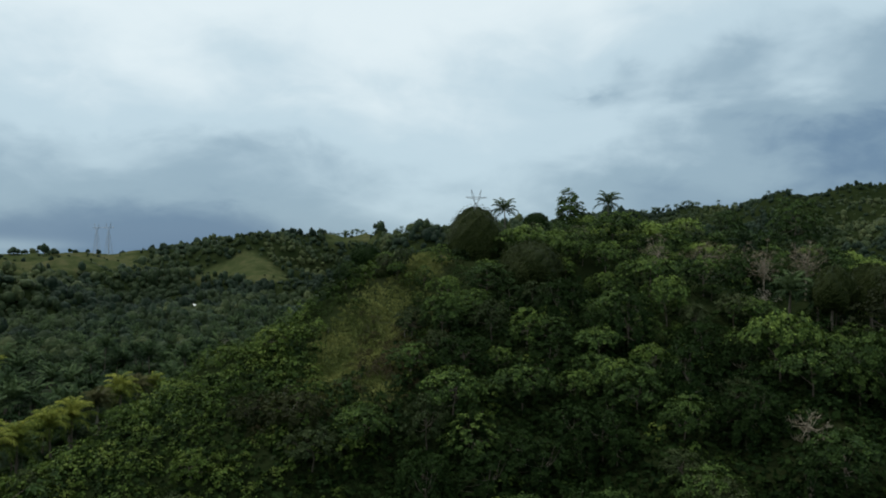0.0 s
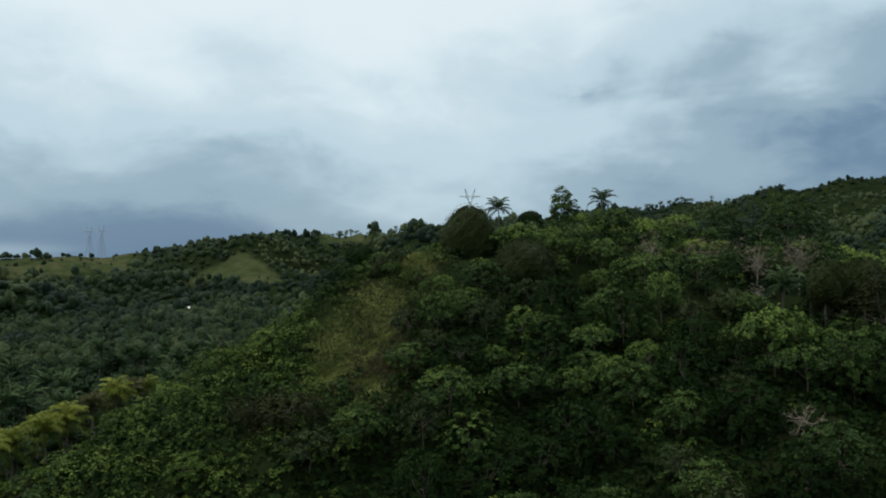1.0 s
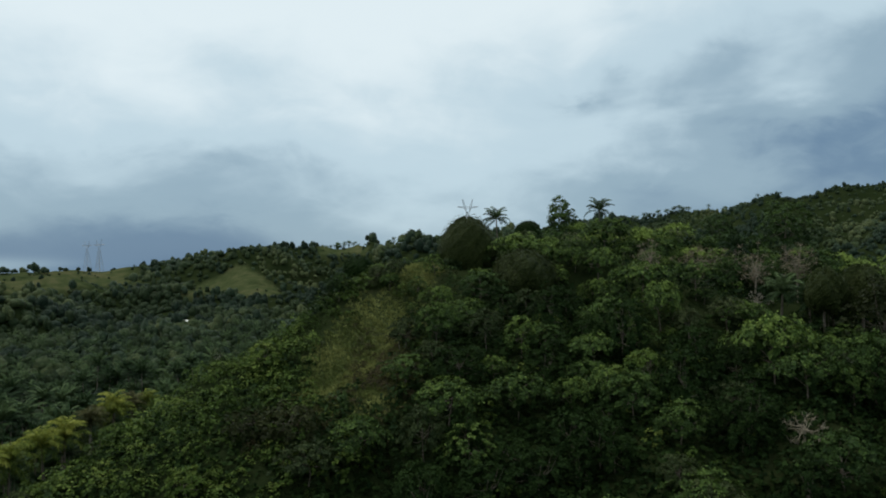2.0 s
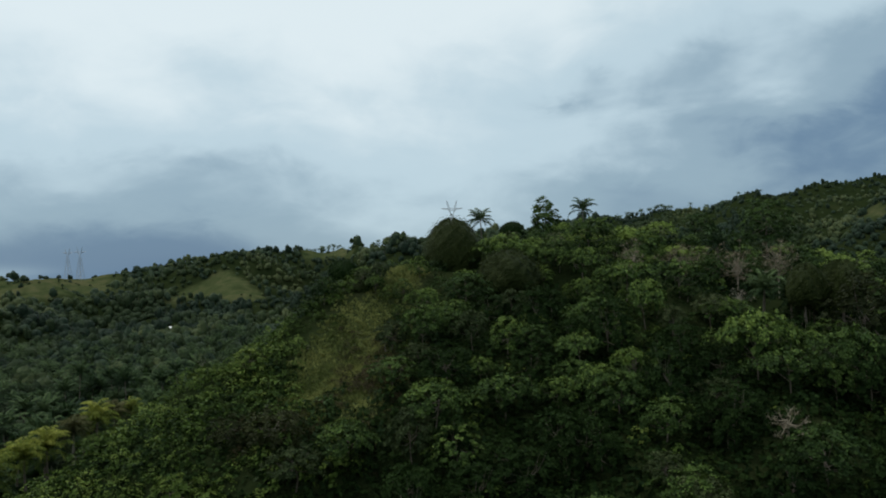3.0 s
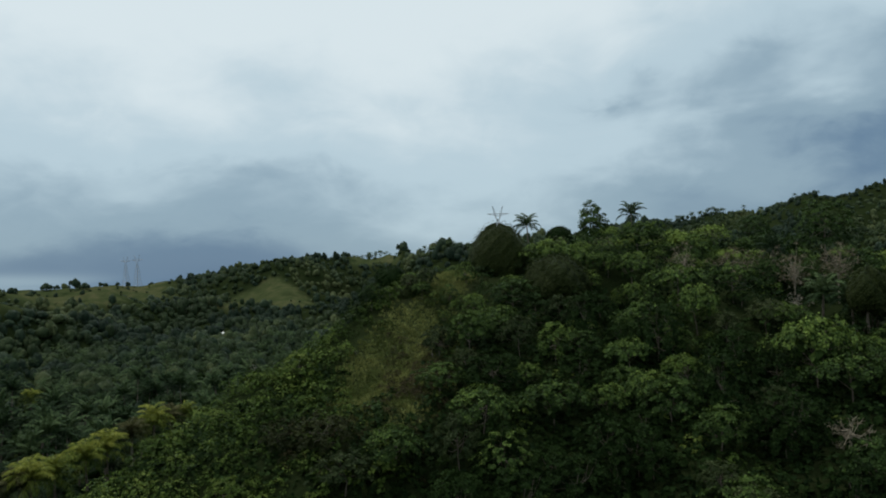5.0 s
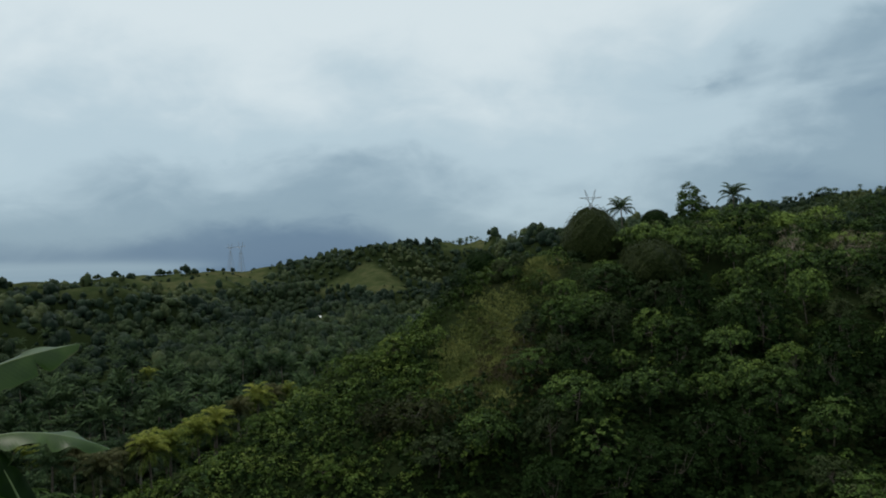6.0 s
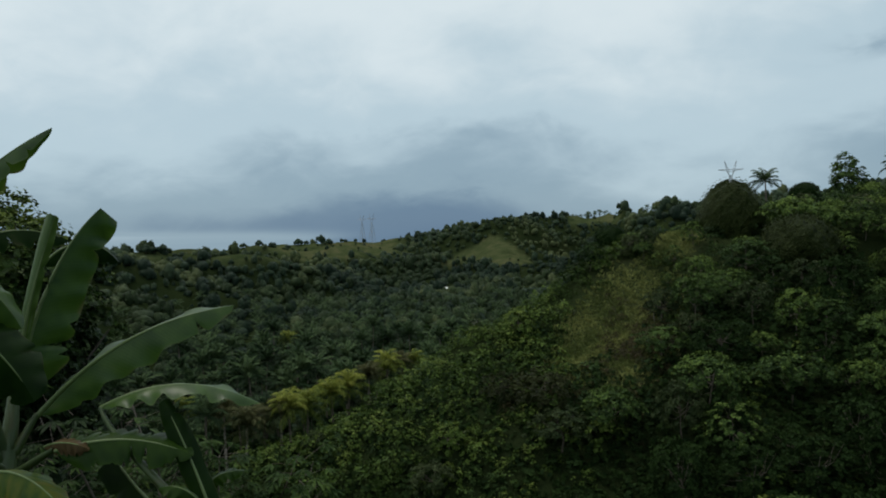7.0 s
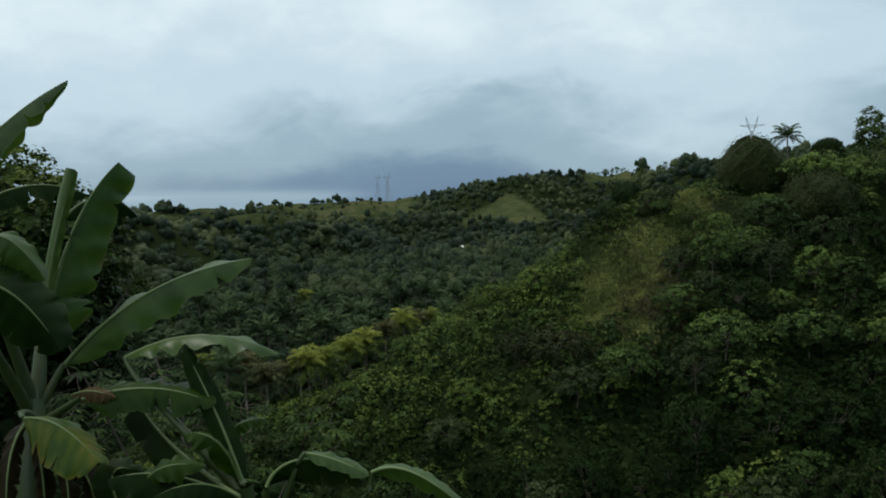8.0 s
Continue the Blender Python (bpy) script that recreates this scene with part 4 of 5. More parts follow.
# ---------------------------------------------------------------- single trees
def bearing(b, d):
    """The place at a bearing (degrees left of ahead) and distance."""
    return -d * math.sin(radians(b)), d * math.cos(radians(b))


def dome_tree(name, mat, seed, R, top, bottom, b, d, label, lobes=0.05):
    """A close, evenly rounded crown of small leaves."""
    x, y = bearing(b, d)
    g, r = float(land(x, y)), np.random.default_rng(seed)
    H, z0, n_ = top - bottom, bottom - g, int(95 * R * R)
    ph = r.uniform(0, 6.28, 6)

    def shell(u):
        """The uneven radius of the crown in the directions u."""
        a, e = np.arctan2(u[:, 1], u[:, 0]), np.arcsin(np.clip(u[:, 2], -1, 1))
        f = 1 + lobes * (np.sin(3 * a + ph[0]) * np.cos(2 * e + ph[1]) + 0.7 * np.sin(5 * a + ph[2] + 3 * e)) + 0.035 * np.sin(11 * a + ph[3]) * np.sin(9 * e + ph[4]) + 0.025 * np.sin(19 * a + 13 * e + ph[5])
        return u * (f * np.where(u[:, 2] < 0, 1 - 0.25 * u[:, 2] ** 2, 1))[:, None] * [R, R, H * 0.5] + [0, 0, z0 + H * 0.5]

    bag = Bag()
    a, e = np.meshgrid(np.linspace(0, 2 * np.pi, 28, endpoint=False), np.linspace(-1.35, 1.5, 16))
    u = np.stack([np.cos(a) * np.cos(e), np.sin(a) * np.cos(e), np.sin(e)], -1).reshape(-1, 3)
    i, j = np.meshgrid(np.arange(15), np.arange(28), indexing="ij")
    mid_ = np.array([0, 0, z0 + H * 0.5])
    bag.add(mid_ + (shell(u) - mid_) * 0.94, np.stack([i * 28 + j, i * 28 + (j + 1) % 28, (i + 1) * 28 + (j + 1) % 28, (i + 1) * 28 + j], -1), 0.3)
    k = np.arange(n_)
    z = 1 - (k + 0.5) / n_ * 1.8
    a = k * np.pi * (3 - np.sqrt(5))
    u = np.stack([np.cos(a) * np.sqrt(1 - z * z), np.sin(a) * np.sqrt(1 - z * z), z], 1)
    P = mid_ + (shell(u) - mid_) * r.uniform(0.95, 1.04, (n_, 1))
    tone_ = 0.5 + 0.12 * np.sin(9 * a + 2) * np.sin(8 * z) + r.normal(0, 0.1, n_)
    leaves(bag, r, P, unit(u + [0, 0, 0.45]), 0.36, 0.16, tone_, 0.4)
    centres = mid_ + (shell(u[:: n_ // 20]) - mid_) * 0.8
    o = tree_kind(name, limbs(r, z0 + H, z0, centres, 0.25, 8).mesh("trunk", M_BARK, True), bag.mesh("crown", mat), label, "")
    o.matrix_basis = place(x, y)
    return o


def airy_tree(name, mat, seed, R, top, bottom, pads, per, leaf, b, d, label, low=-0.3, pad=0.17, bark=None, ragged=0.2, r0=0.2, fill=40):
    x, y = bearing(b, d)
    g = float(land(x, y))
    t, c, _, _ = open_tree(seed, R, (top - bottom) * 0.85, bottom - g + (top - bottom) * 0.15, pads, per, leaf, mat, low, pad, r0, 0.2, 0.2, 14, bark, fill, ragged)
    o = tree_kind(name, t, c, label, "")
    o.matrix_basis = place(x, y)
    return o


def dry_tree(seed, R, top, bottom, b, d, label, bark, per=3, leaf=0.2, pads=46, reach=0.7):
    """Pale limbs and fine bare twigs with a thin veil of dead leaves."""
    x, y = bearing(b, d)
    g, r = float(land(x, y)), np.random.default_rng(seed)
    H = top - bottom
    bag, centres = canopy(r, R, H * 0.75, bottom - g + H * 0.1, pads, per, leaf, -0.95, 0.26, 0.2, 0.1, 0, 0.3, 0)
    wood = limbs(r, top - g, bottom - g, centres, 0.15, len(centres))
    twigs(r, wood, centres, reach, 0.03, 6)
    o = tree_kind("dry_tree", wood.mesh("trunk", bark, True), bag.mesh("crown", M_DRY), label, "")
    o.matrix_basis = place(x, y)
    return o


dome_tree("mango_tree", M_DOME, 201, 6.3, 10.6, -5.0, -2.75, 150, "large dark olive dome-shaped tree on the crest of the spur", 0.075)
dome_tree("mango_tree", M_DOME, 211, 6.4, 3.0, -8.0, -7.4, 135, "wide dark olive rounded tree below the crest", 0.1)
dome_tree("round_tree", M_DARK, 202, 3.8, 12.6, 6.4, -7.8, 208, "dark ball-shaped tree on the skyline")
dome_tree("round_tree", M_DARK, 212, 3.4, -0.3, -5.6, -19.9, 150, "dark round tree among dry trees", 0.08)
dome_tree("round_tree", M_DOME, 223, 3.3, -1.3, -9.6, -29.9, 128, "dark olive round tree on the upper slope", 0.14)
dome_tree("round_tree", M_DOME, 224, 3.3, -0.9, -9.6, -32.3, 131, "dark olive round tree on the upper slope", 0.14)
dome_tree("round_tree", M_DARK, 213, 3.6, 2.6, -3.0, 6.4, 150, "dark rounded tree on the grassy crest", 0.08)
dome_tree("round_tree", M_DOME, 217, 3.0, -1.5, -5.5, 5.0, 138, "dark olive bush-like tree on the grassy crest", 0.1)
airy_tree("tall_tree", M_MID, 203, 4.3, 17.8, 4.4, 150, 28, 0.5, -10.5, 205, "tall irregular green tree on the skyline", -0.8, 0.26, ragged=0.22, fill=90)
airy_tree("spreading_tree", M_MID, 214, 6.4, 13.4, 3.0, 190, 18, 0.36, -27.4, 185, "large spreading green tree on the upper slope", -0.5, 0.14)
airy_tree("spreading_tree", M_MID, 218, 5.0, 14.2, 6.0, 90, 16, 0.42, -22.8, 240, "broad green tree behind the dry trees", -0.4, 0.18)
airy_tree("pale_limbed_tree", M_BRIGHT, 215, 2.5, -9.2, -12.0, 30, 14, 0.34, -8.1, 112, "light green tree with bare pale limbs", 0.1, 0.24, M_PALE, 0.2, 0.14, 0)
airy_tree("umbrella_tree", M_LIME, 216, 2.7, -11.6, -14.0, 44, 18, 0.33, -17.0, 96, "bright green umbrella-shaped tree standing above its neighbours", 0.1, 0.2, None, 0.1, 0.14, 10)
for k, (b, d, R, top, bottom) in enumerate(((-17.4, 146, 3.0, 5.4, -2.5), (-21.2, 152, 4.3, 4.2, -2.6), (-25.2, 147, 2.8, 3.6, -3.5), (-28.1, 149, 3.2, 3.6, -2.5), (-23.6, 160, 2.4, 3.0, -2.0))):
    dry_tree(220 + k, R, top, bottom, b, d, "dry brown tree with thin foliage and pale trunk", M_DRYBARK, 26 if k == 1 else 20 if k == 3 else 12, 0.23)
dry_tree(232, 1.8, -5.4, -8.6, -25.3, 138, "grey leafless thicket below the dry trees", M_PALE, 1, 0.15, 30, 0.5)
dry_tree(230, 2.4, -16.4, -19.6, -28.2, 88, "leafless tree with pale bare branches", M_DRYBARK, 0, 0.2, 16, 0.9)
airy_tree("russet_tree", M_RUSSET, 231, 4.4, -2.6, -14.0, 130, 20, 0.34, -33.6, 118, "tall tree with reddish-brown foliage", -0.9, 0.19, None, 0.22)
for k, (b, d, top, R) in enumerate(((2.1, 104, -13.6, 1.2), (1.2, 107, -13.2, 1.1), (17.8, 127, -13.2, 1.5), (-15.8, 118, -6.6, 1.3), (3.2, 118, -10.2, 1.1), (9.6, 122, -12.4, 1.0))):
    airy_tree("sapling", M_OLIVE, 250 + k, R, top, top - 2.6, 14, 8, 0.26, b, d, "thin pale sapling with few leaves", -0.4, 0.34, M_PALE, 0.3, 0.07, 0)
for b, d, k, z in ((-5.25, 205, 1, 13.3), (-13.6, 205, 2, 15.0), (-27.0, 133, 1, -5.6), (-28.9, 131, 2, -6.4), (-30.4, 134, 1, -6.4), (-24.0, 152, 2, 2.5)):
    x, y = bearing(b, d)
    o = palm_thing(k, M_PALM, "coconut palm with drooping green fronds" + (" on the skyline" if d > 200 else " among the hillside trees"), "", (z - float(land(x, y))) / (sz := 1.35 if d > 200 else 1.1))
    o.matrix_basis = place(x, y, sz, 1.0 + b)

# row of yellowing palms along the foot of the spur
for i, (b, d, z, mat, sz) in enumerate(((32.2, 118, -27.2, M_GOLD, 0.80), (28.7, 124, -26.2, M_GOLD, 0.85), (30.0, 122, -26.5, M_GOLD, 0.8), (25.3, 132, -24.2, M_GOLD, 0.85), (23.0, 137, -24.2, M_GOLD, 0.6),
                                        (37.1, 114, -28.6, M_FADED, 0.95), (34.3, 116, -27.6, M_FADED, 0.85), (33.5, 115, -26.6, M_GOLD, 0.8), (38.6, 120, -27.5, M_FADED, 0.85), (27.0, 128, -24.9, M_FADED, 0.8),
                                        (40.2, 116, -26.5, M_PALM, 0.85), (24.2, 135, -24.4, M_FADED, 0.7), (33.4, 250, -34.4, M_GOLD, 0.9), (41.5, 150, -33.0, M_GOLD, 0.7), (35.6, 120, -28.0, M_PALM, 0.85))):
    word = {M_GOLD: "yellow-green", M_FADED: "faded brownish", M_PALM: "green"}[mat]
    x, y = bearing(b, d)
    o = palm_thing(i % 3, mat, f"coconut palm with {word} fronds at the foot of the spur", "palms along the spur", max(2.2, z + 0.35 - float(land(x, y))) / (sz * 1.45))
    o.matrix_basis = place(x, y, sz * 1.45, i * 1.3, 0.0)

# dark round trees standing singly along the far ridge
crest_trees = []
for k in range(3):
    wood = Bag()
    tube(wood, [(0, 0, -1), (0, 0, 0.5), (0.1, 0, 2.5)], [0.35, 0.3, 0.2], 6)
    o = tree_kind("ridge_tree", wood.mesh("trunk", M_BARK, True), lobed(np.random.default_rng(350 + k), 4.0, 5.2 + 0.8 * k, 0.4, 5, 110, 0.6, 8, 5).mesh("crown", M_FARDARK_HAZE, True), "dark round tree standing singly on the far ridge", "trees along the far ridge")
    crest_trees.append(o)
rng = np.random.default_rng(509)
for i, (b, sz) in enumerate(((43.9, 1.2), (43.3, 0.8), (42.7, 1.0), (41.3, 0.8), (39.9, 0.7), (39.2, 0.9), (38.7, 0.8), (38.1, 0.7), (36.6, 0.6), (35.4, 1.0), (34.4, 1.1), (33.2, 0.9), (32.3, 1.3), (31.6, 0.8), (30.4, 1.5), (29.8, 1.4),
                             (28.4, 0.8), (27.6, 0.7), (26.2, 0.6), (24.6, 0.9), (22.9, 0.8), (21.3, 1.1), (19.6, 0.7), (18.2, 1.0), (16.9, 0.8), (13.9, 0.9), (12.7, 1.1))):
    x, y = bearing(b, float(np.interp(b, RIDGE[:, 0], RIDGE[:, 2])) - rng.uniform(2, 14))
    m = place(x, y, sz, rng.uniform(0, 6.28), 0.8 * sz)
    o = crest_trees[i % 3]
    if i < 3:
        o.matrix_basis = m
    else:
        copy_thing(o, Matrix.LocRotScale(m.translation, m.to_quaternion(), [a / c for a, c in zip(m.to_scale(), o.scale)]))

# low bushes scattered over the far pastures
rng = np.random.default_rng(510)
Q_ = np.concatenate([scatter(rng, 5, 48, 380, 900, 7.0, 0.5)])
mm = meadow(Q_[:, 0], Q_[:, 1])
Q_ = Q_[(mm > 0.3) & (rng.uniform(0, 1, len(mm)) < np.interp(mm, [0.3, 0.9], [0.8, 0.10])) & (np.hypot(Q_[:, 0], Q_[:, 1]) < np.interp(np.degrees(np.arctan2(-Q_[:, 0], Q_[:, 1])), RIDGE[:, 0], RIDGE[:, 2]) + 10)]
k = len(Q_)
joined("pasture_bushes", tuft[12:], Q_, rng.integers(0, 6, k), np.clip(rng.lognormal(-0.9, 0.35, k), 0.2, 0.8), rng.uniform(0, 6.28, k), rng.normal(0, 0.2, k), M_FAR_HAZE, "low green bushes scattered over the far pasture", "bushes")

# small palms and trees on the far skylines
sky_tree = [frond_set(np.random.default_rng(240), 15, 3.6, 5, np.array([0, 0, 6.6]), 1.3, wide=0.8), frond_set(np.random.default_rng(241), 15, 3.6, 5, np.array([0, 0, 5.0]), 1.3, wide=0.8)]
for k_ in sky_tree:
    tube(k_, [(0, 0, 0), (0.1, 0, 3), (0, 0, 5.0)], [0.25, 0.2, 0.16], 5, 0.2)
sky_tree = [k_.arrays() for k_ in sky_tree]
rng = np.random.default_rng(505)
S_ = []
for b0, b1, d0, d1, m_ in ((-24, -13, 770, 830, 70), (-13, -4, 560, 600, 20), (-5, 4.6, 500, 528, 80), (4.6, 12.5, 835, 880, 60), (-27.4, -25.5, 690, 705, 4)):
    for _ in range(m_):
        S_.append(bearing(rng.uniform(b0, b1), rng.uniform(d0, d1)))
S_ = np.array(S_)
k = len(S_)
far_palm = np.where(np.hypot(S_[:, 0], S_[:, 1]) < 720, 0.6, 0.78)
joined("skyline_palms", sky_tree, S_, rng.integers(0, 2, k), far_palm * rng.uniform(0.9, 1.45, k), rng.uniform(0, 6.28, k), rng.normal(0, 0.1, k), M_PALM, "small dark palms along the far skyline", "palms")

# ---------------------------------------------------------------- pylons and the far house
def bar(bag, a, b, r):
    tube(bag, [a, (np.array(a) + np.array(b)) / 2, b], [r, r, r], 4)


def pylon(h, label, b, d, turn, bar_size):
    """A lattice tower: four legs, cross bracing, a forked head with cross-arms."""
    root = tagged(new("transmission_tower"), label, "pylon", "power line towers")
    w0, w1, r = h * 0.09, h * 0.022, bar_size
    lev = np.linspace(0, 0.72, 8)
    corner = lambda t, i: np.array([(1, 1), (-1, 1), (-1, -1), (1, -1)][i % 4] + (0,), float) * (w0 + (w1 - w0) * (t / 0.72)) + [0, 0, h * t]
    for i in range(4):
        g = Bag()
        bar(g, corner(0, i), corner(0.72, i), r * 1.4)
        part("leg", g.mesh("leg", M_STEEL), root)
    g = Bag()
    for a, c in zip(lev[:-1], lev[1:]):
        for i in range(4):
            bar(g, corner(a, i), corner(c, i + 1), r * 0.8)
            bar(g, corner(a, i + 1), corner(c, i), r * 0.8)
    part("bracing", g.mesh("bracing", M_STEEL), root)
    for sg in (-1, 1):
        g = Bag()
        bar(g, (0, 0, h * 0.72), (sg * h * 0.065, 0, h * 0.86), r * 1.5)
        bar(g, (sg * h * 0.065, 0, h * 0.86), (sg * h * 0.09, 0, h), r * 1.3)
        bar(g, (sg * h * 0.02, 0, h * 0.72), (sg * h * 0.035, 0, h * 0.86), r)
        bar(g, (sg * h * 0.035, 0, h * 0.86), (sg * h * 0.09, 0, h), r)
        part("fork_arm", g.mesh("fork_arm", M_STEEL), root)
        g = Bag()
        bar(g, (0, 0, h * 0.865), (sg * h * 0.19, 0, h * 0.865), r * 1.3)
        bar(g, (0, 0, h * 0.83), (sg * h * 0.19, 0, h * 0.865), r * 1.1)
        part("cross_arm", g.mesh("cross_arm", M_STEEL), root)
    x, y = bearing(b, d)
    root.matrix_basis = Matrix.LocRotScale((x, y, float(land(x, y)) - 0.5), Euler((0, 0, turn)), None)
    return root


pylon(79.5 - float(land(*bearing(-2.8, 885))), "grey steel lattice tower behind the crest", -2.8, 885, 0.2, 0.25)
# the far towers get thinner bars, to look faint as through haze
pylon(44, "faint grey steel lattice tower on the far ridge", 26.2, 900, -0.3, 0.13)
pylon(40, "faint grey steel lattice tower beyond the far ridge", 27.0, 960, -0.3, 0.13)


def hut(b, d, w, l, label):
    root = tagged(new("house"), label, "house")
    bm = bmesh.new()
    bmesh.ops.create_cube(bm, size=1.0, matrix=Matrix.Translation((0, 0, 1.0)) @ Matrix.Diagonal((w, l, 3.6, 1)))
    me = bpy.data.meshes.new("wall")
    bm.to_mesh(me)
    bm.free()
    me.materials.append(M_WALL)
    part("wall", me, root, "plastered walls")
    for sg in (-1, 1):
        bm = bmesh.new()
        ridge, eave = (0, 3.9), (sg * (w / 2 + 0.6), 2.6)
        vs = [bm.verts.new((p[0], yy, p[1] + up)) for yy in (-l / 2 - 0.5, l / 2 + 0.5) for p in (ridge, eave) for up in (0, 0.1)]
        bmesh.ops.convex_hull(bm, input=vs)
        me = bpy.data.meshes.new("roof_slope")
        bm.to_mesh(me)
        bm.free()
        me.materials.append(M_ROOF)
        part("roof_slope", me, root, "pale metal sheet roof")
    x, y = bearing(b, d)
    root.matrix_basis = Matrix.LocRotScale((x, y, float(land(x, y)) - 1.5), Euler((0, 0, 1.2)), None)


hut(20.15, 505, 2.2, 3.2, "small house with a pale roof among valley trees")
hut(22.6, 850, 5, 9, "low pale building on the far ridge")

# ---------------------------------------------------------------- banana plants beside the viewer
def banana_material(name, stops, gloss=0.5):
    mat = bpy.data.materials.new(name)
    mat.use_nodes = True
    nt = mat.node_tree
    n = nt.nodes.new
    b = nt.nodes["Principled BSDF"]
    al, ac, tc = n("ShaderNodeAttribute"), n("ShaderNodeAttribute"), n("ShaderNodeTexCoord")
    al.attribute_name, ac.attribute_name = "along", "across"

    def m(op, a, c):
        k = n("ShaderNodeMath")
        k.operation = op
        for i, v in enumerate((a, c)):
            if isinstance(v, (int, float)):
                k.inputs[i].default_value = v
            else:
                link(nt, v, k.inputs[i])
        return k.outputs[0]

    t = n("ShaderNodeTexNoise")
    t.inputs["Scale"].default_value, t.inputs["Detail"].default_value = 5.0, 5
    link(nt, tc.outputs["Object"], t.inputs["Vector"])
    # fine parallel side veins, sweeping to the tip
    ph = m("SUBTRACT", al.outputs["Fac"], m("MULTIPLY", m("ABSOLUTE", ac.outputs["Fac"], 0.0), 0.05))
    vein = m("SINE", m("MULTIPLY", ph, 330.0), 0.0)
    wide = m("SINE", m("ADD", m("MULTIPLY", ph, 43.0), m("MULTIPLY", t.outputs["Fac"], 9.0)), 0.0)
    v = m("ADD", t.outputs["Fac"], m("ADD", m("MULTIPLY", vein, 0.008), m("MULTIPLY", wide, 0.06)))
    # dry rims
    v = m("ADD", v, m("MULTIPLY", m("POWER", m("ABSOLUTE", ac.outputs["Fac"], 0.0), 14.0), 0.30))
    r = ramp_of(n, stops)
    link(nt, v, r.inputs[0])
    link(nt, r.outputs[0], b.inputs["Base Color"])
    b.inputs["Roughness"].default_value, b.inputs["Specular IOR Level"].default_value = 0.40, gloss * 0.6
    bp = n("ShaderNodeBump")
    bp.inputs["Strength"].default_value, bp.inputs["Distance"].default_value = 0.05, 0.01
    link(nt, m("ADD", vein, m("MULTIPLY", wide, 1.5)), bp.inputs["Height"])
    link(nt, bp.outputs[0], b.inputs["Normal"])
    tr, mix = n("ShaderNodeBsdfTranslucent"), n("ShaderNodeMixShader")
    link(nt, r.outputs[0], tr.inputs[0])
    mix.inputs[0].default_value = 0.32
    link(nt, b.outputs[0], mix.inputs[1])
    link(nt, tr.outputs[0], mix.inputs[2])
    link(nt, mix.outputs[0], nt.nodes["Material Output"].inputs[0])
    return mat


B_GREEN = banana_material("banana_leaf_green", [(0.3, (0.022, 0.058, 0.007)), (0.7, (0.055, 0.110, 0.014)), (1.0, (0.13, 0.12, 0.05))], 0.6)
# darker copies of the leaf green: light and deep shade put into colour
B_SHADED = banana_material("banana_leaf_shaded", [(0.3, (0.012, 0.034, 0.003)), (0.7, (0.030, 0.066, 0.006)), (1.0, (0.10, 0.10, 0.04))], 0.25)
B_DEEP_SHADE = banana_material("banana_leaf_deep_shade", [(0.3, (0.006, 0.018, 0.003)), (0.7, (0.014, 0.034, 0.005)), (1.0, (0.06, 0.06, 0.025))], 0.12)
B_YELLOW = banana_material("banana_leaf_yellowing", [(0.36, (0.036, 0.078, 0.008)), (0.54, (0.085, 0.118, 0.012)), (0.68, (0.15, 0.135, 0.020)), (0.9, (0.10, 0.042, 0.018))], 0.3)
B_RIB = solid_material("banana_rib", [(0.3, (0.065, 0.11, 0.025)), (0.7, (0.12, 0.165, 0.045))], 4.0, 0.5, 0.1)
B_STEM = solid_material("banana_stem", [(0.3, (0.016, 0.034, 0.006)), (0.55, (0.034, 0.060, 0.011)), (0.75, (0.065, 0.045, 0.02))], 3.0, 0.5, 0.25)
B_YOUNG = solid_material("banana_furled_leaf", [(0.3, (0.055, 0.105, 0.022)), (0.7, (0.095, 0.15, 0.035))], 5.0, 0.45, 0.1)
B_PALE = banana_material("banana_leaf_young", [(0.3, (0.060, 0.115, 0.020)), (0.7, (0.105, 0.170, 0.034)), (1.0, (0.16, 0.18, 0.06))], 0.4)
B_BROWN = banana_material("banana_leaf_dead", [(0.3, (0.06, 0.042, 0.018)), (0.7, (0.13, 0.088, 0.042)), (1.0, (0.20, 0.15, 0.08))], 0.1)


def bezier(C, u):
    C, u = np.asarray(C, float), np.asarray(u)[:, None]
    return (1 - u) ** 3 * C[0] + 3 * u * (1 - u) ** 2 * C[1] + 3 * u * u * (1 - u) * C[2] + u**3 * C[3]


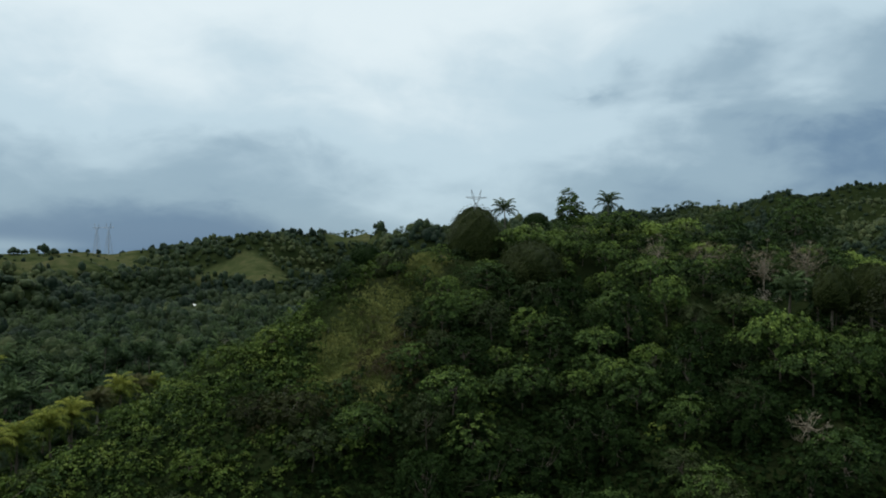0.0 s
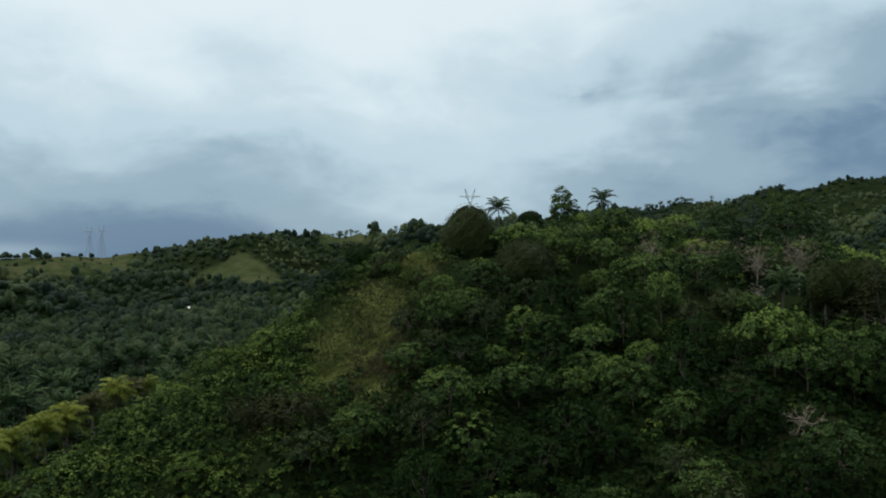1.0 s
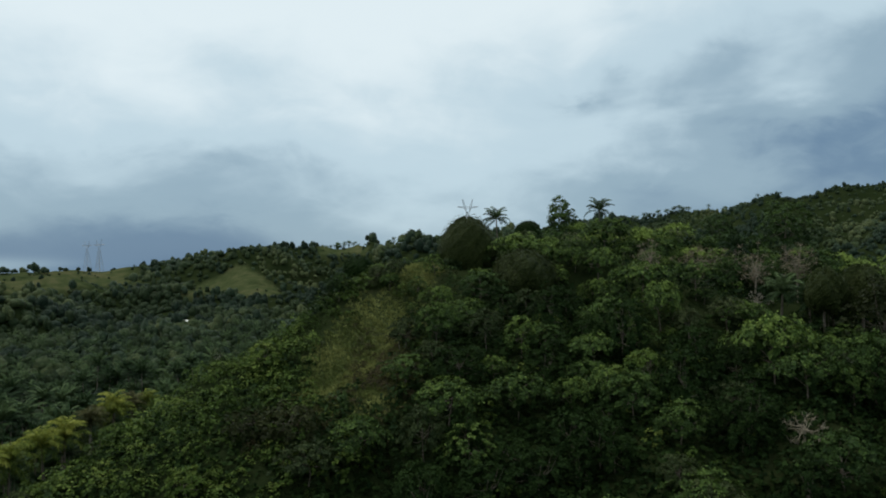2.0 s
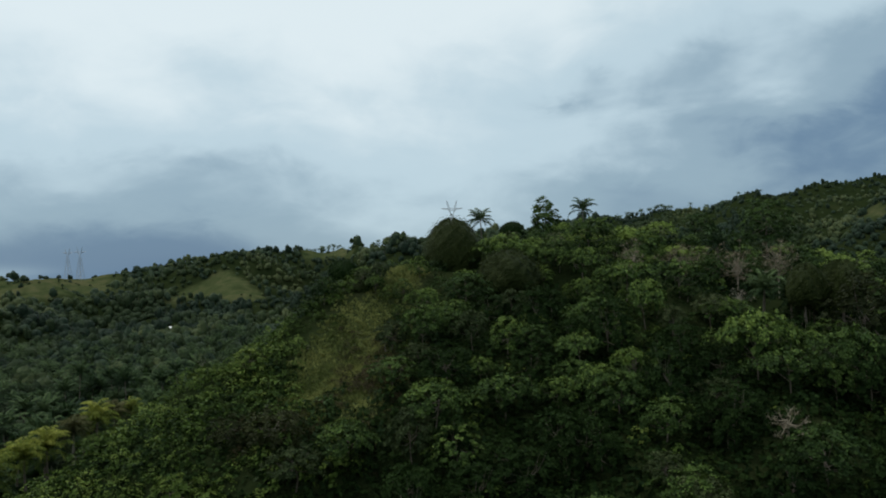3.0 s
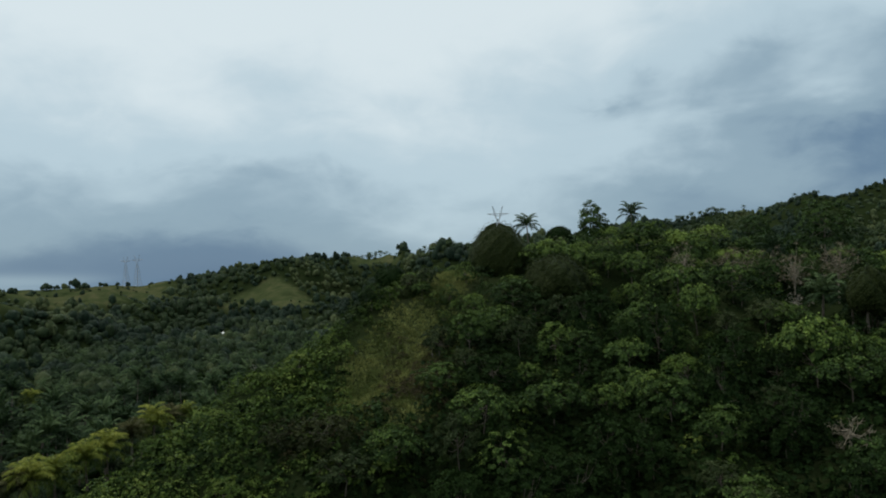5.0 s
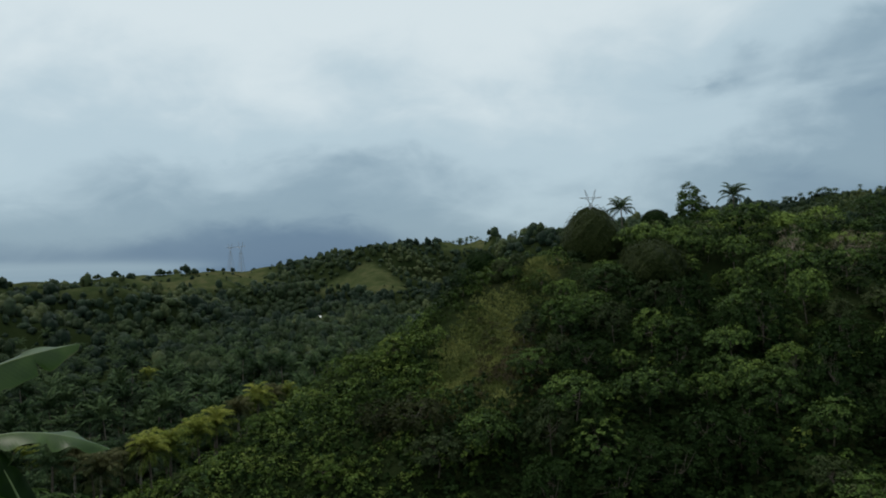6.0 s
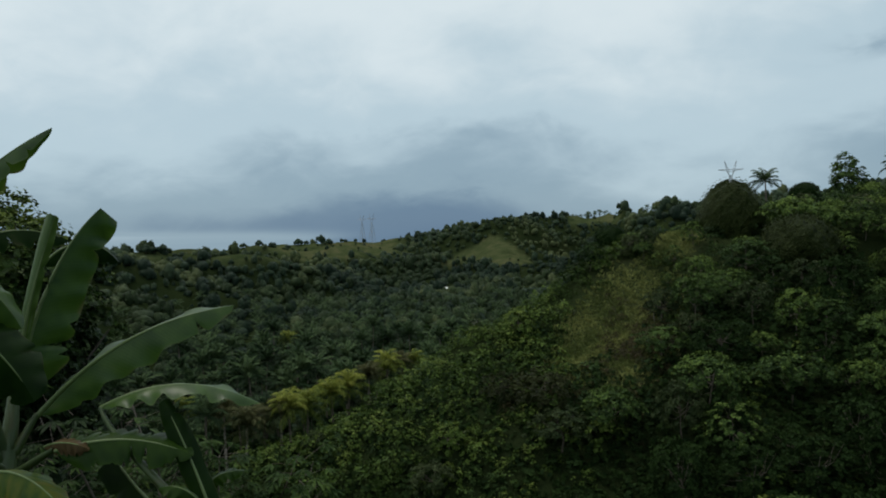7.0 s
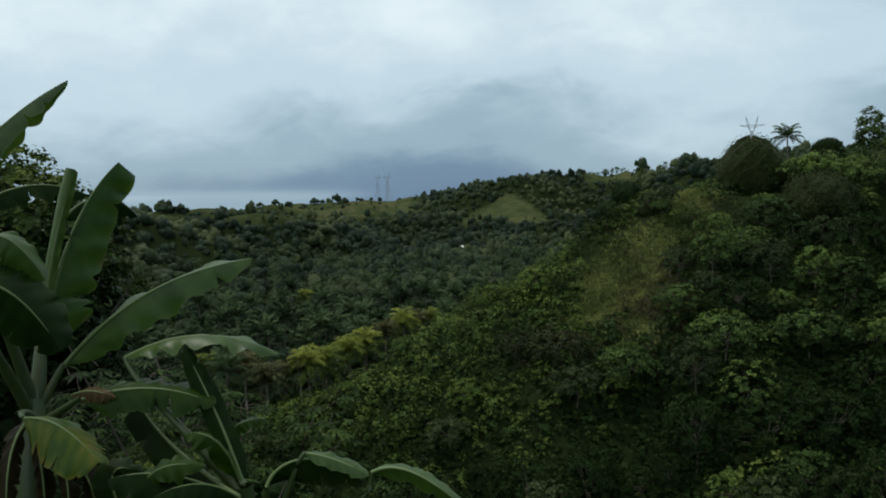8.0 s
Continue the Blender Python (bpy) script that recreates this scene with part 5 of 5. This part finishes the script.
def blade(name, C, width, face, folds, mat, parent, seed, tears=4, blunt=0.5, label="", u0=0.0, wave=0.02, taper=0.0):
    """A banana leaf along the curve C; face: the way its upper side turns; folds: by how many degrees each half hangs."""
    rng_ = np.random.default_rng(seed)
    nu, nv = 64, 6
    u = np.linspace(u0, 1, nu)
    P = bezier(C, u)
    T = unit(np.gradient(P, axis=0))
    S = unit(np.cross(T, np.asarray(face, float)))
    N = unit(np.cross(S, T))
    s = (u - u0) / (1 - u0)
    prof = np.clip(s / 0.16, 0, 1) ** 0.6 * np.clip((1 - s) / 0.30, 0, 1) ** blunt * (1 - taper * s)
    rows, along, across = [], [], []
    for side in (-1, 1):
        a = radians(folds[0] if side < 0 else folds[1])
        out = side * S * np.cos(a) - N * np.sin(a)
        dn = -side * S * np.sin(a) - N * np.cos(a)
        dn = np.where((dn * N).sum(1, keepdims=True) > 0, -dn, dn)
        edge = np.ones(nu)
        for _ in range(tears):
            c, w, dep = rng_.uniform(0.15, 0.93), rng_.uniform(0.006, 0.014), rng_.uniform(0.15, 0.7)
            edge -= dep * np.exp(-np.abs(s - c) / w)
        edge = np.clip(edge, 0.15, 1)
        for _ in range(4):
            edge = edge + 0.025 * np.sin(s * rng_.uniform(7, 32) + rng_.uniform(0, 6.28))
        ripple = sum(np.sin(s * rng_.uniform(10, 45) + rng_.uniform(0, 6.28)) for _ in range(4)) * 0.5
        for j in range(nv + 1):
            v = j / nv
            x = width / 2 * prof * edge * v
            curl = 0.22 * x * v
            rip = wave * v * v * ripple
            rows.append(P + out * x[:, None] + dn * (curl + 0)[:, None] + N * (rip * prof)[:, None] + T * (x * 0.25)[:, None])
            along.append(u)
            across.append(np.full(nu, side * v))
    V = np.stack(rows).reshape(-1, 3)
    Q = []
    for h in range(2):
        for j in range(nv):
            r0 = (h * (nv + 1) + j) * nu
            for i in range(nu - 1):
                q = (r0 + i, r0 + i + 1, r0 + nu + i + 1, r0 + nu + i)
                Q.append(q if h else q[::-1])
    me = mesh_of("leaf", V, Q, mat, smooth=True)
    for nm, val in (("along", along), ("across", across)):
        me.attributes.new(nm, "FLOAT", "POINT").data.foreach_set("value", np.concatenate(val).astype(np.float32))
    ob = part("leaf", me, parent, label)
    L = np.linalg.norm(np.diff(P, axis=0), axis=1).sum()
    g = Bag()
    tube(g, P[::3] - N[::3] * 0.004, np.linspace(0.0115 * L + 0.004, 0.0025, len(P[::3])), 6)
    part("midrib", g.mesh("midrib", B_RIB, True), ob, "pale green midrib")
    return ob


def stalk(pts, radii, parent, name="petiole", mat=None):
    g = Bag()
    u = np.linspace(0, 1, 12)
    C = pts if len(pts) == 4 else [pts[0], pts[0] + (np.array(pts[1]) - pts[0]) * 0.33, pts[0] + (np.array(pts[1]) - pts[0]) * 0.66, pts[1]]
    tube(g, bezier(C, u), np.interp(u, np.linspace(0, 1, len(radii)), radii), 9)
    return part(name, g.mesh(name, mat or B_STEM, True), parent)




def banana(label):
    return tagged(new("banana_plant"), label, "banana plant", "banana plants")


p1 = banana("tall banana plant with broad torn green leaves, one yellowing")
foot = np.array((-4.46, 3.05, float(land(-4.46, 3.05)) - 0.1))
top1 = np.array((-4.70, 3.40, 0.16))
stalk([foot, np.array((-4.5, 3.1, -0.9)), np.array((-4.58, 3.24, -0.3)), top1], [0.13, 0.11, 0.095, 0.07], p1, "pseudostem")
blade("leaf", [(-4.78, 3.55, 0.48), (-4.77, 3.69, 1.08), (-4.72, 3.93, 1.63), (-4.59, 4.22, 1.91)], 0.70, (0.8, -0.6, 0.15), (82, 6), B_GREEN, p1, 3, 4, 0.06, "upright broad green leaf", wave=0.03, taper=0.42)
stalk([top1 - [0, 0, 0.1], np.array((-4.71, 3.48, 0.30)), np.array((-4.75, 3.52, 0.40)), np.array((-4.78, 3.55, 0.50))], [0.05, 0.035, 0.025], p1)
stalk([np.array((-4.79, 3.56, 0.52)), np.array((-4.77, 3.64, 1.08)), np.array((-4.70, 3.72, 1.46)), np.array((-4.63, 3.80, 1.85))], [0.022, 0.036, 0.042, 0.040, 0.040, 0.044, 0.036], p1, "furled_leaf", B_YOUNG)
blade("leaf", [(-4.75, 3.57, 0.75), (-4.71, 3.62, 1.15), (-4.66, 3.70, 1.50), (-4.59, 3.80, 1.84)], 0.11, (0.8, -0.6, 0.1), (70, 20), B_PALE, p1, 4, 1, 0.2, "pale young leaf unrolling", wave=0.012)
blade("leaf", [(-4.60, 3.58, 0.38), (-4.35, 3.83, 0.78), (-4.0, 4.07, 1.04), (-3.48, 4.42, 1.10)], 0.42, (0.2, -0.25, 0.95), (10, 40), B_GREEN, p1, 5, 3, 0.5, "long arching green leaf", wave=0.03)
stalk([top1 - [0, 0, 0.15], np.array((-4.66, 3.45, 0.18)), np.array((-4.63, 3.52, 0.28)), np.array((-4.60, 3.58, 0.39))], [0.045, 0.03, 0.02], p1)
blade("leaf", [(-4.18, 3.36, 0.22), (-3.95, 3.52, 0.29), (-3.67, 3.66, 0.29), (-3.36, 3.76, 0.13)], 0.36, (0.25, -0.3, 0.9), (4, 30), B_SHADED, p1, 7, 16, 0.6, "low green leaf with a pale rib", wave=0.018)
stalk([top1 - [0, 0, 0.2], np.array((-4.18, 3.36, 0.23))], [0.04, 0.018], p1)
blade("leaf", [(-4.28, 3.36, 0.24), (-4.14, 3.36, 0.30), (-4.02, 3.40, 0.28), (-3.95, 3.44, 0.22)], 0.17, (0.5, -0.5, 0.7), (30, 35), B_BROWN, p1, 8, 6, 0.8, "withered brown leaf piece")
blade("leaf", [(-4.28, 3.0, 0.19), (-4.07, 3.03, 0.22), (-3.84, 3.01, 0.14), (-3.63, 2.99, -0.03)], 0.46, (0.6, -0.5, 0.6), (50, 14), B_YELLOW, p1, 9, 5, 0.35, "drooping yellow leaf with brown rim", wave=0.02)
stalk([top1 - [0, 0, 0.25], np.array((-4.5, 3.25, 0.15)), np.array((-4.5, 3.1, 0.2)), np.array((-4.28, 3.0, 0.19))], [0.045, 0.03, 0.016], p1)
blade("leaf", [(-4.72, 3.1, 1.25), (-4.54, 3.02, 1.50), (-4.42, 3.18, 1.40), (-4.33, 3.28, 1.06)], 0.40, (0.3, -0.3, 0.9), (15, 45), B_GREEN, p1, 11, 3, 0.6, "arching green leaf")
stalk([top1 - [0, 0, 0.1], np.array((-4.75, 3.3, 0.7)), np.array((-4.78, 3.15, 1.05)), np.array((-4.71, 3.1, 1.26))], [0.045, 0.03, 0.018], p1)
blade("leaf", [(-4.50, 2.83, 1.10), (-4.34, 2.94, 1.16), (-4.2, 3.07, 0.95), (-4.09, 3.16, 0.61)], 0.52, (0.55, -0.55, 0.5), (25, 25), B_DEEP_SHADE, p1, 12, 3, 0.5, "drooping green leaf darkened as in shade")
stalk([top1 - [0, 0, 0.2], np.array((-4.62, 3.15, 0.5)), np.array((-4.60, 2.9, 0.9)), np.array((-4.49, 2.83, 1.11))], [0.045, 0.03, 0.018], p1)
blade("leaf", [(-5.25, 4.2, 1.45), (-5.15, 4.36, 1.70), (-4.98, 4.55, 1.70), (-4.88, 4.66, 1.45)], 0.34, (0.3, -0.3, 0.9), (20, 45), B_DEEP_SHADE, p1, 13, 3, 0.6, "green leaf behind the others, darkened as in shade")
stalk([top1, np.array((-4.9, 3.7, 0.8)), np.array((-5.2, 4.0, 1.2)), np.array((-5.24, 4.2, 1.46))], [0.045, 0.03, 0.018], p1)

B_DEAD = banana_material("banana_leaf_rotten", [(0.3, (0.012, 0.010, 0.004)), (0.7, (0.034, 0.025, 0.011)), (1.0, (0.07, 0.05, 0.022))], 0.1)
for k, c in enumerate(([(-4.46, 3.17, 0.11), (-4.34, 2.95, 0.09), (-4.29, 2.85, -0.09), (-4.2, 2.77, -0.42)], [(-4.42, 3.2, 0.09), (-4.07, 3.1, -0.01), (-4.0, 3.09, -0.2), (-3.93, 2.98, -0.52)], [(-4.43, 3.18, 0.08), (-4.04, 3.23, -0.16), (-3.98, 3.28, -0.35), (-3.92, 3.17, -0.64)], [(-4.52, 3.24, 0.09), (-4.31, 3.11, -0.04), (-4.24, 3.09, -0.26), (-4.16, 2.99, -0.59)])):
    blade("leaf", c, 0.22, (0.75, -0.6, 0.2), (40, 50), B_DEAD, p1, 40 + k, 6, 0.6, "dead brown leaf hanging along the stem", wave=0.03)

p2 = banana("lower banana plant with level and hanging leaves")
f2 = np.array((-3.05, 3.72, float(land(-3.05, 3.72)) - 0.1))
t2 = np.array((-3.12, 3.71, -0.42))
stalk([f2, t2], [0.12, 0.06], p2, "pseudostem")
blade("leaf", [(-3.12, 3.71, -0.42), (-3.26, 3.75, -0.11), (-3.43, 3.78, 0.18), (-3.64, 3.80, 0.49)], 0.20, (0.75, -0.6, 0.2), (25, 18), B_DEEP_SHADE, p2, 15, 1, 0.3, "rising dark leaf seen from below", wave=0.006)
blade("leaf", [(-4.10, 3.68, 0.44), (-3.87, 3.84, 0.58), (-3.55, 4.01, 0.66), (-3.10, 4.19, 0.40)], 0.30, (0.02, -0.03, 1.0), (2, 10), B_GREEN, p2, 16, 3, 0.6, "nearly level green leaf", wave=0.028)
stalk([t2 - [0, 0, 0.1], np.array((-3.5, 3.62, 0.0)), np.array((-3.95, 3.60, 0.25)), np.array((-4.10, 3.68, 0.44))], [0.04, 0.025, 0.015], p2)
blade("leaf", [(-3.12, 3.66, -0.35), (-3.10, 3.55, -0.05), (-3.2, 3.46, 0.08), (-3.36, 3.42, 0.02)], 0.20, (0.3, -0.4, 0.8), (20, 40), B_SHADED, p2, 17, 3, 0.6, "short folded green leaf")
blade("leaf", [(-3.42, 3.88, -0.22), (-3.35, 3.90, -0.06), (-3.25, 3.94, -0.02), (-3.12, 4.0, -0.04)], 0.14, (0.2, -0.3, 0.9), (15, 35), B_SHADED, p2, 18, 2, 0.6, "small green leaf")
stalk([t2, np.array((-3.42, 3.88, -0.20))], [0.03, 0.012], p2)
blade("leaf", [(-3.5, 3.1, -0.35), (-3.45, 3.15, -0.12), (-3.3, 3.2, -0.05), (-3.06, 3.28, -0.1)], 0.22, (0.2, -0.3, 0.9), (10, 35), B_SHADED, p2, 27, 4, 0.6, "low green leaf")
stalk([t2 - [0, 0, 0.3], np.array((-3.5, 3.1, -0.34))], [0.03, 0.014], p2)
blade("leaf", [(-3.7, 3.2, -0.45), (-3.8, 3.15, -0.18), (-3.75, 3.2, -0.10), (-3.6, 3.3, -0.22)], 0.26, (0.3, -0.4, 0.8), (15, 40), B_DEEP_SHADE, p2, 28, 4, 0.6, "low dark leaf")
stalk([t2 - [0, 0, 0.4], np.array((-3.7, 3.2, -0.44))], [0.03, 0.014], p2)

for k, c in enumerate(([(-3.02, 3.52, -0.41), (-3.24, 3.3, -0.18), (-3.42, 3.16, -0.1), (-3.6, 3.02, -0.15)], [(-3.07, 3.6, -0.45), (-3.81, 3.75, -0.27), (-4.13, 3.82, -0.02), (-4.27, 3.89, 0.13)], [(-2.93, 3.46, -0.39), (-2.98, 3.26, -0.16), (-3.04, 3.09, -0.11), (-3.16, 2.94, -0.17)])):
    blade("leaf", c, 0.34, (0.3, -0.4, 0.85), (20, 70), B_DEEP_SHADE, p2, 50 + k, 4, 0.5, "low leaf coloured dark as in shade", wave=0.015)

p3 = banana("banana plant reaching in with one high leaf")
f3 = np.array((-5.35, 2.75, float(land(-5.35, 2.75)) - 0.1))
t3 = np.array((-5.3, 2.85, 1.2))
stalk([f3, t3], [0.16, 0.08], p3, "pseudostem")
blade("leaf", [(-4.82, 3.03, 1.80), (-4.52, 3.18, 2.10), (-4.31, 3.25, 2.28), (-4.07, 3.36, 2.40)], 0.36, (0.35, -0.35, 0.85), (84, 22), B_GREEN, p3, 19, 2, 0.5, "high green leaf with a torn edge", wave=0.012, taper=0.6)
stalk([t3, np.array((-5.2, 2.9, 1.5)), np.array((-5.0, 2.96, 1.68)), np.array((-4.81, 3.03, 1.81))], [0.05, 0.03, 0.018], p3)
blade("leaf", [(-5.7, 3.7, 1.55), (-5.57, 3.99, 1.80), (-5.39, 4.22, 1.82), (-5.2, 4.44, 1.66)], 0.30, (0.2, -0.2, 0.95), (15, 40), B_DEEP_SHADE, p3, 20, 4, 0.6, "green leaf darkened as in shade")
stalk([t3, np.array((-5.7, 3.7, 1.56))], [0.05, 0.018], p3)

p4 = banana("young banana plant on the slope below the viewer")
f4 = np.array((-2.42, 3.15, float(land(-2.42, 3.15)) - 0.1))
t4 = np.array((-2.45, 3.05, -0.5))
stalk([f4, t4], [0.10, 0.05], p4, "pseudostem")
blade("leaf", [(-2.35, 2.95, -0.01), (-2.34, 3.03, 0.14), (-2.11, 3.14, 0.17), (-1.87, 3.16, 0.03)], 0.34, (0.05, -0.1, 1.0), (30, 80), B_DEEP_SHADE, p4, 23, 3, 0.4, "drooping green leaf darkened as in shade", wave=0.008)
stalk([t4, np.array((-2.35, 2.95, -0.01))], [0.04, 0.016], p4)
blade("leaf", [(-2.18, 3.09, 0.15), (-2.05, 3.14, 0.13), (-1.93, 3.16, 0.08), (-1.83, 3.17, 0.03)], 0.11, (0.1, -0.3, 0.95), (5, 25), B_GREEN, p4, 25, 2, 0.6, "pale green turned leaf strip", wave=0.006)
stalk([t4, np.array((-2.23, 3.04, 0.07)), np.array((-2.20, 3.07, 0.14)), np.array((-2.18, 3.09, 0.15))], [0.03, 0.014, 0.012], p4)
blade("leaf", [(-1.83, 3.19, 0.04), (-1.7, 3.25, 0.11), (-1.52, 3.25, 0.04), (-1.29, 3.23, -0.11)], 0.17, (0.1, -0.2, 1.0), (8, 80), B_GREEN, p4, 24, 2, 0.5, "arching green leaf", wave=0.008)
stalk([t4, np.array((-1.83, 3.19, -0.21)), np.array((-1.83, 3.19, -0.06)), np.array((-1.83, 3.19, 0.04))], [0.04, 0.02, 0.014], p4)

# ---------------------------------------------------------------- shrubs and cassava on the near slope
def cassava(seed, x, y, h, label):
    """Thin stems topped with hand-shaped leaves of seven fingers."""
    r = np.random.default_rng(seed)
    root = tagged(new("cassava_shrub"), label, "shrub", "cassava shrubs")
    wood, green = Bag(), Bag()
    for k in range(4):
        a = r.uniform(0, 6.28)
        tip = np.array([np.cos(a) * 0.35 * h, np.sin(a) * 0.35 * h, h * r.uniform(0.8, 1.1)])
        tube(wood, [(0, 0, -0.3), tip * [0.3, 0.3, 0.5], tip], [0.018, 0.014, 0.008], 6)
        for q in range(26):
            c = tip * [1, 1, 1 - 0.35 * r.uniform() ** 1.5] + r.normal(0, 0.06, 3)
            b = r.uniform(0, 6.28)
            out = np.array([np.cos(b), np.sin(b), r.uniform(-0.1, 0.7)]) * r.uniform(0.18, 0.36)
            tube(wood, [c, c + out * 0.5, c + out], [0.003, 0.0025, 0.002], 3)
            ax = out[:2] / (np.linalg.norm(out[:2]) + 1e-6)
            tt = r.uniform(0.3, 0.8)
            for f_ in np.linspace(-2.0, 2.0, 7):
                d = np.array([ax[0] * np.cos(f_) - ax[1] * np.sin(f_), ax[0] * np.sin(f_) + ax[1] * np.cos(f_), -0.35])
                sd = np.array([-d[1], d[0], 0.0])
                L = 0.17 * (1 - 0.09 * abs(f_) * 2) * r.uniform(0.8, 1.2)
                p = c + out
                green.add([p, p + d * L * 0.6 + sd * 0.022, p + d * L - [0, 0, 0.02], p + d * L * 0.6 - sd * 0.022], [0, 1, 2, 3], tt)
    part("stem", wood.mesh("stem", M_BARK, True), root)
    part("foliage", green.mesh("foliage", M_MID), root)
    root.matrix_basis = place(x, y, 1.0, 0.0, 0.05)
    return root


for k, (x, y, z) in enumerate(((-5.2, 5.3, -0.15), (-4.7, 5.5, -0.35), (-5.5, 6.2, -0.5))):
    cassava(300 + k, x, y, z - float(land(x, y)), "cassava shrub with hand-shaped green leaves")

near = []
for k in range(3):
    # dark leaves here stand in for the shade under the banana plants
    near.append(broadleaf(320 + k, 1.5, 2.2, 0.3, 34, 46, 0.12, M_DARK, 0.05, puff=0.3, cores=0.5))
rng = np.random.default_rng(506)
first_ = {}
for i in range(38):
    b, d = rng.uniform(34, 66), rng.uniform(9, 40)
    x, y = bearing(b, d)
    room = 1.6 - math.tan(radians(13 if b > 43 else 21)) * d - float(land(x, y))
    if room < 0.8:
        continue
    k = i % 3
    sz = min(room / 2.6, rng.uniform(0.8, 1.3))
    m = place(x, y, sz, rng.uniform(0, 6.28), 0.1)
    if k not in first_:
        root = tagged(new("bush"), "dense green bush on the slope below", "bush", "bushes on the near slope")
        part("stem", near[k][0], root)
        part("foliage", near[k][1], root)
        root.matrix_basis = m
        first_[k] = root
    else:
        o = first_[k]
        copy_thing(o, Matrix.LocRotScale(m.translation, m.to_quaternion(), [a / c for a, c in zip(m.to_scale(), o.scale)]))

# tree beside the banana plants
x, y = bearing(55.6, 18)
H = 3.0 - float(land(x, y)) - 2.4
r = np.random.default_rng(340)
# young yellow-green top; lower crown and core tinted dark in place of shade
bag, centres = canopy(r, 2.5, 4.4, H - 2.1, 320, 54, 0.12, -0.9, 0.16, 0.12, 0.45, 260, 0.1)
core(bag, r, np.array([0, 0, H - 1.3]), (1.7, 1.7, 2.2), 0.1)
root = tree_kind("garden_tree", limbs(r, 2.4 + H, 2.4, centres, 0.2, 16).mesh("trunk", M_BARK, True), bag.mesh("crown", M_GARDEN), "leafy tree with yellow-green young top, lower crown tinted dark for shade", "")
root.matrix_basis = place(x, y)
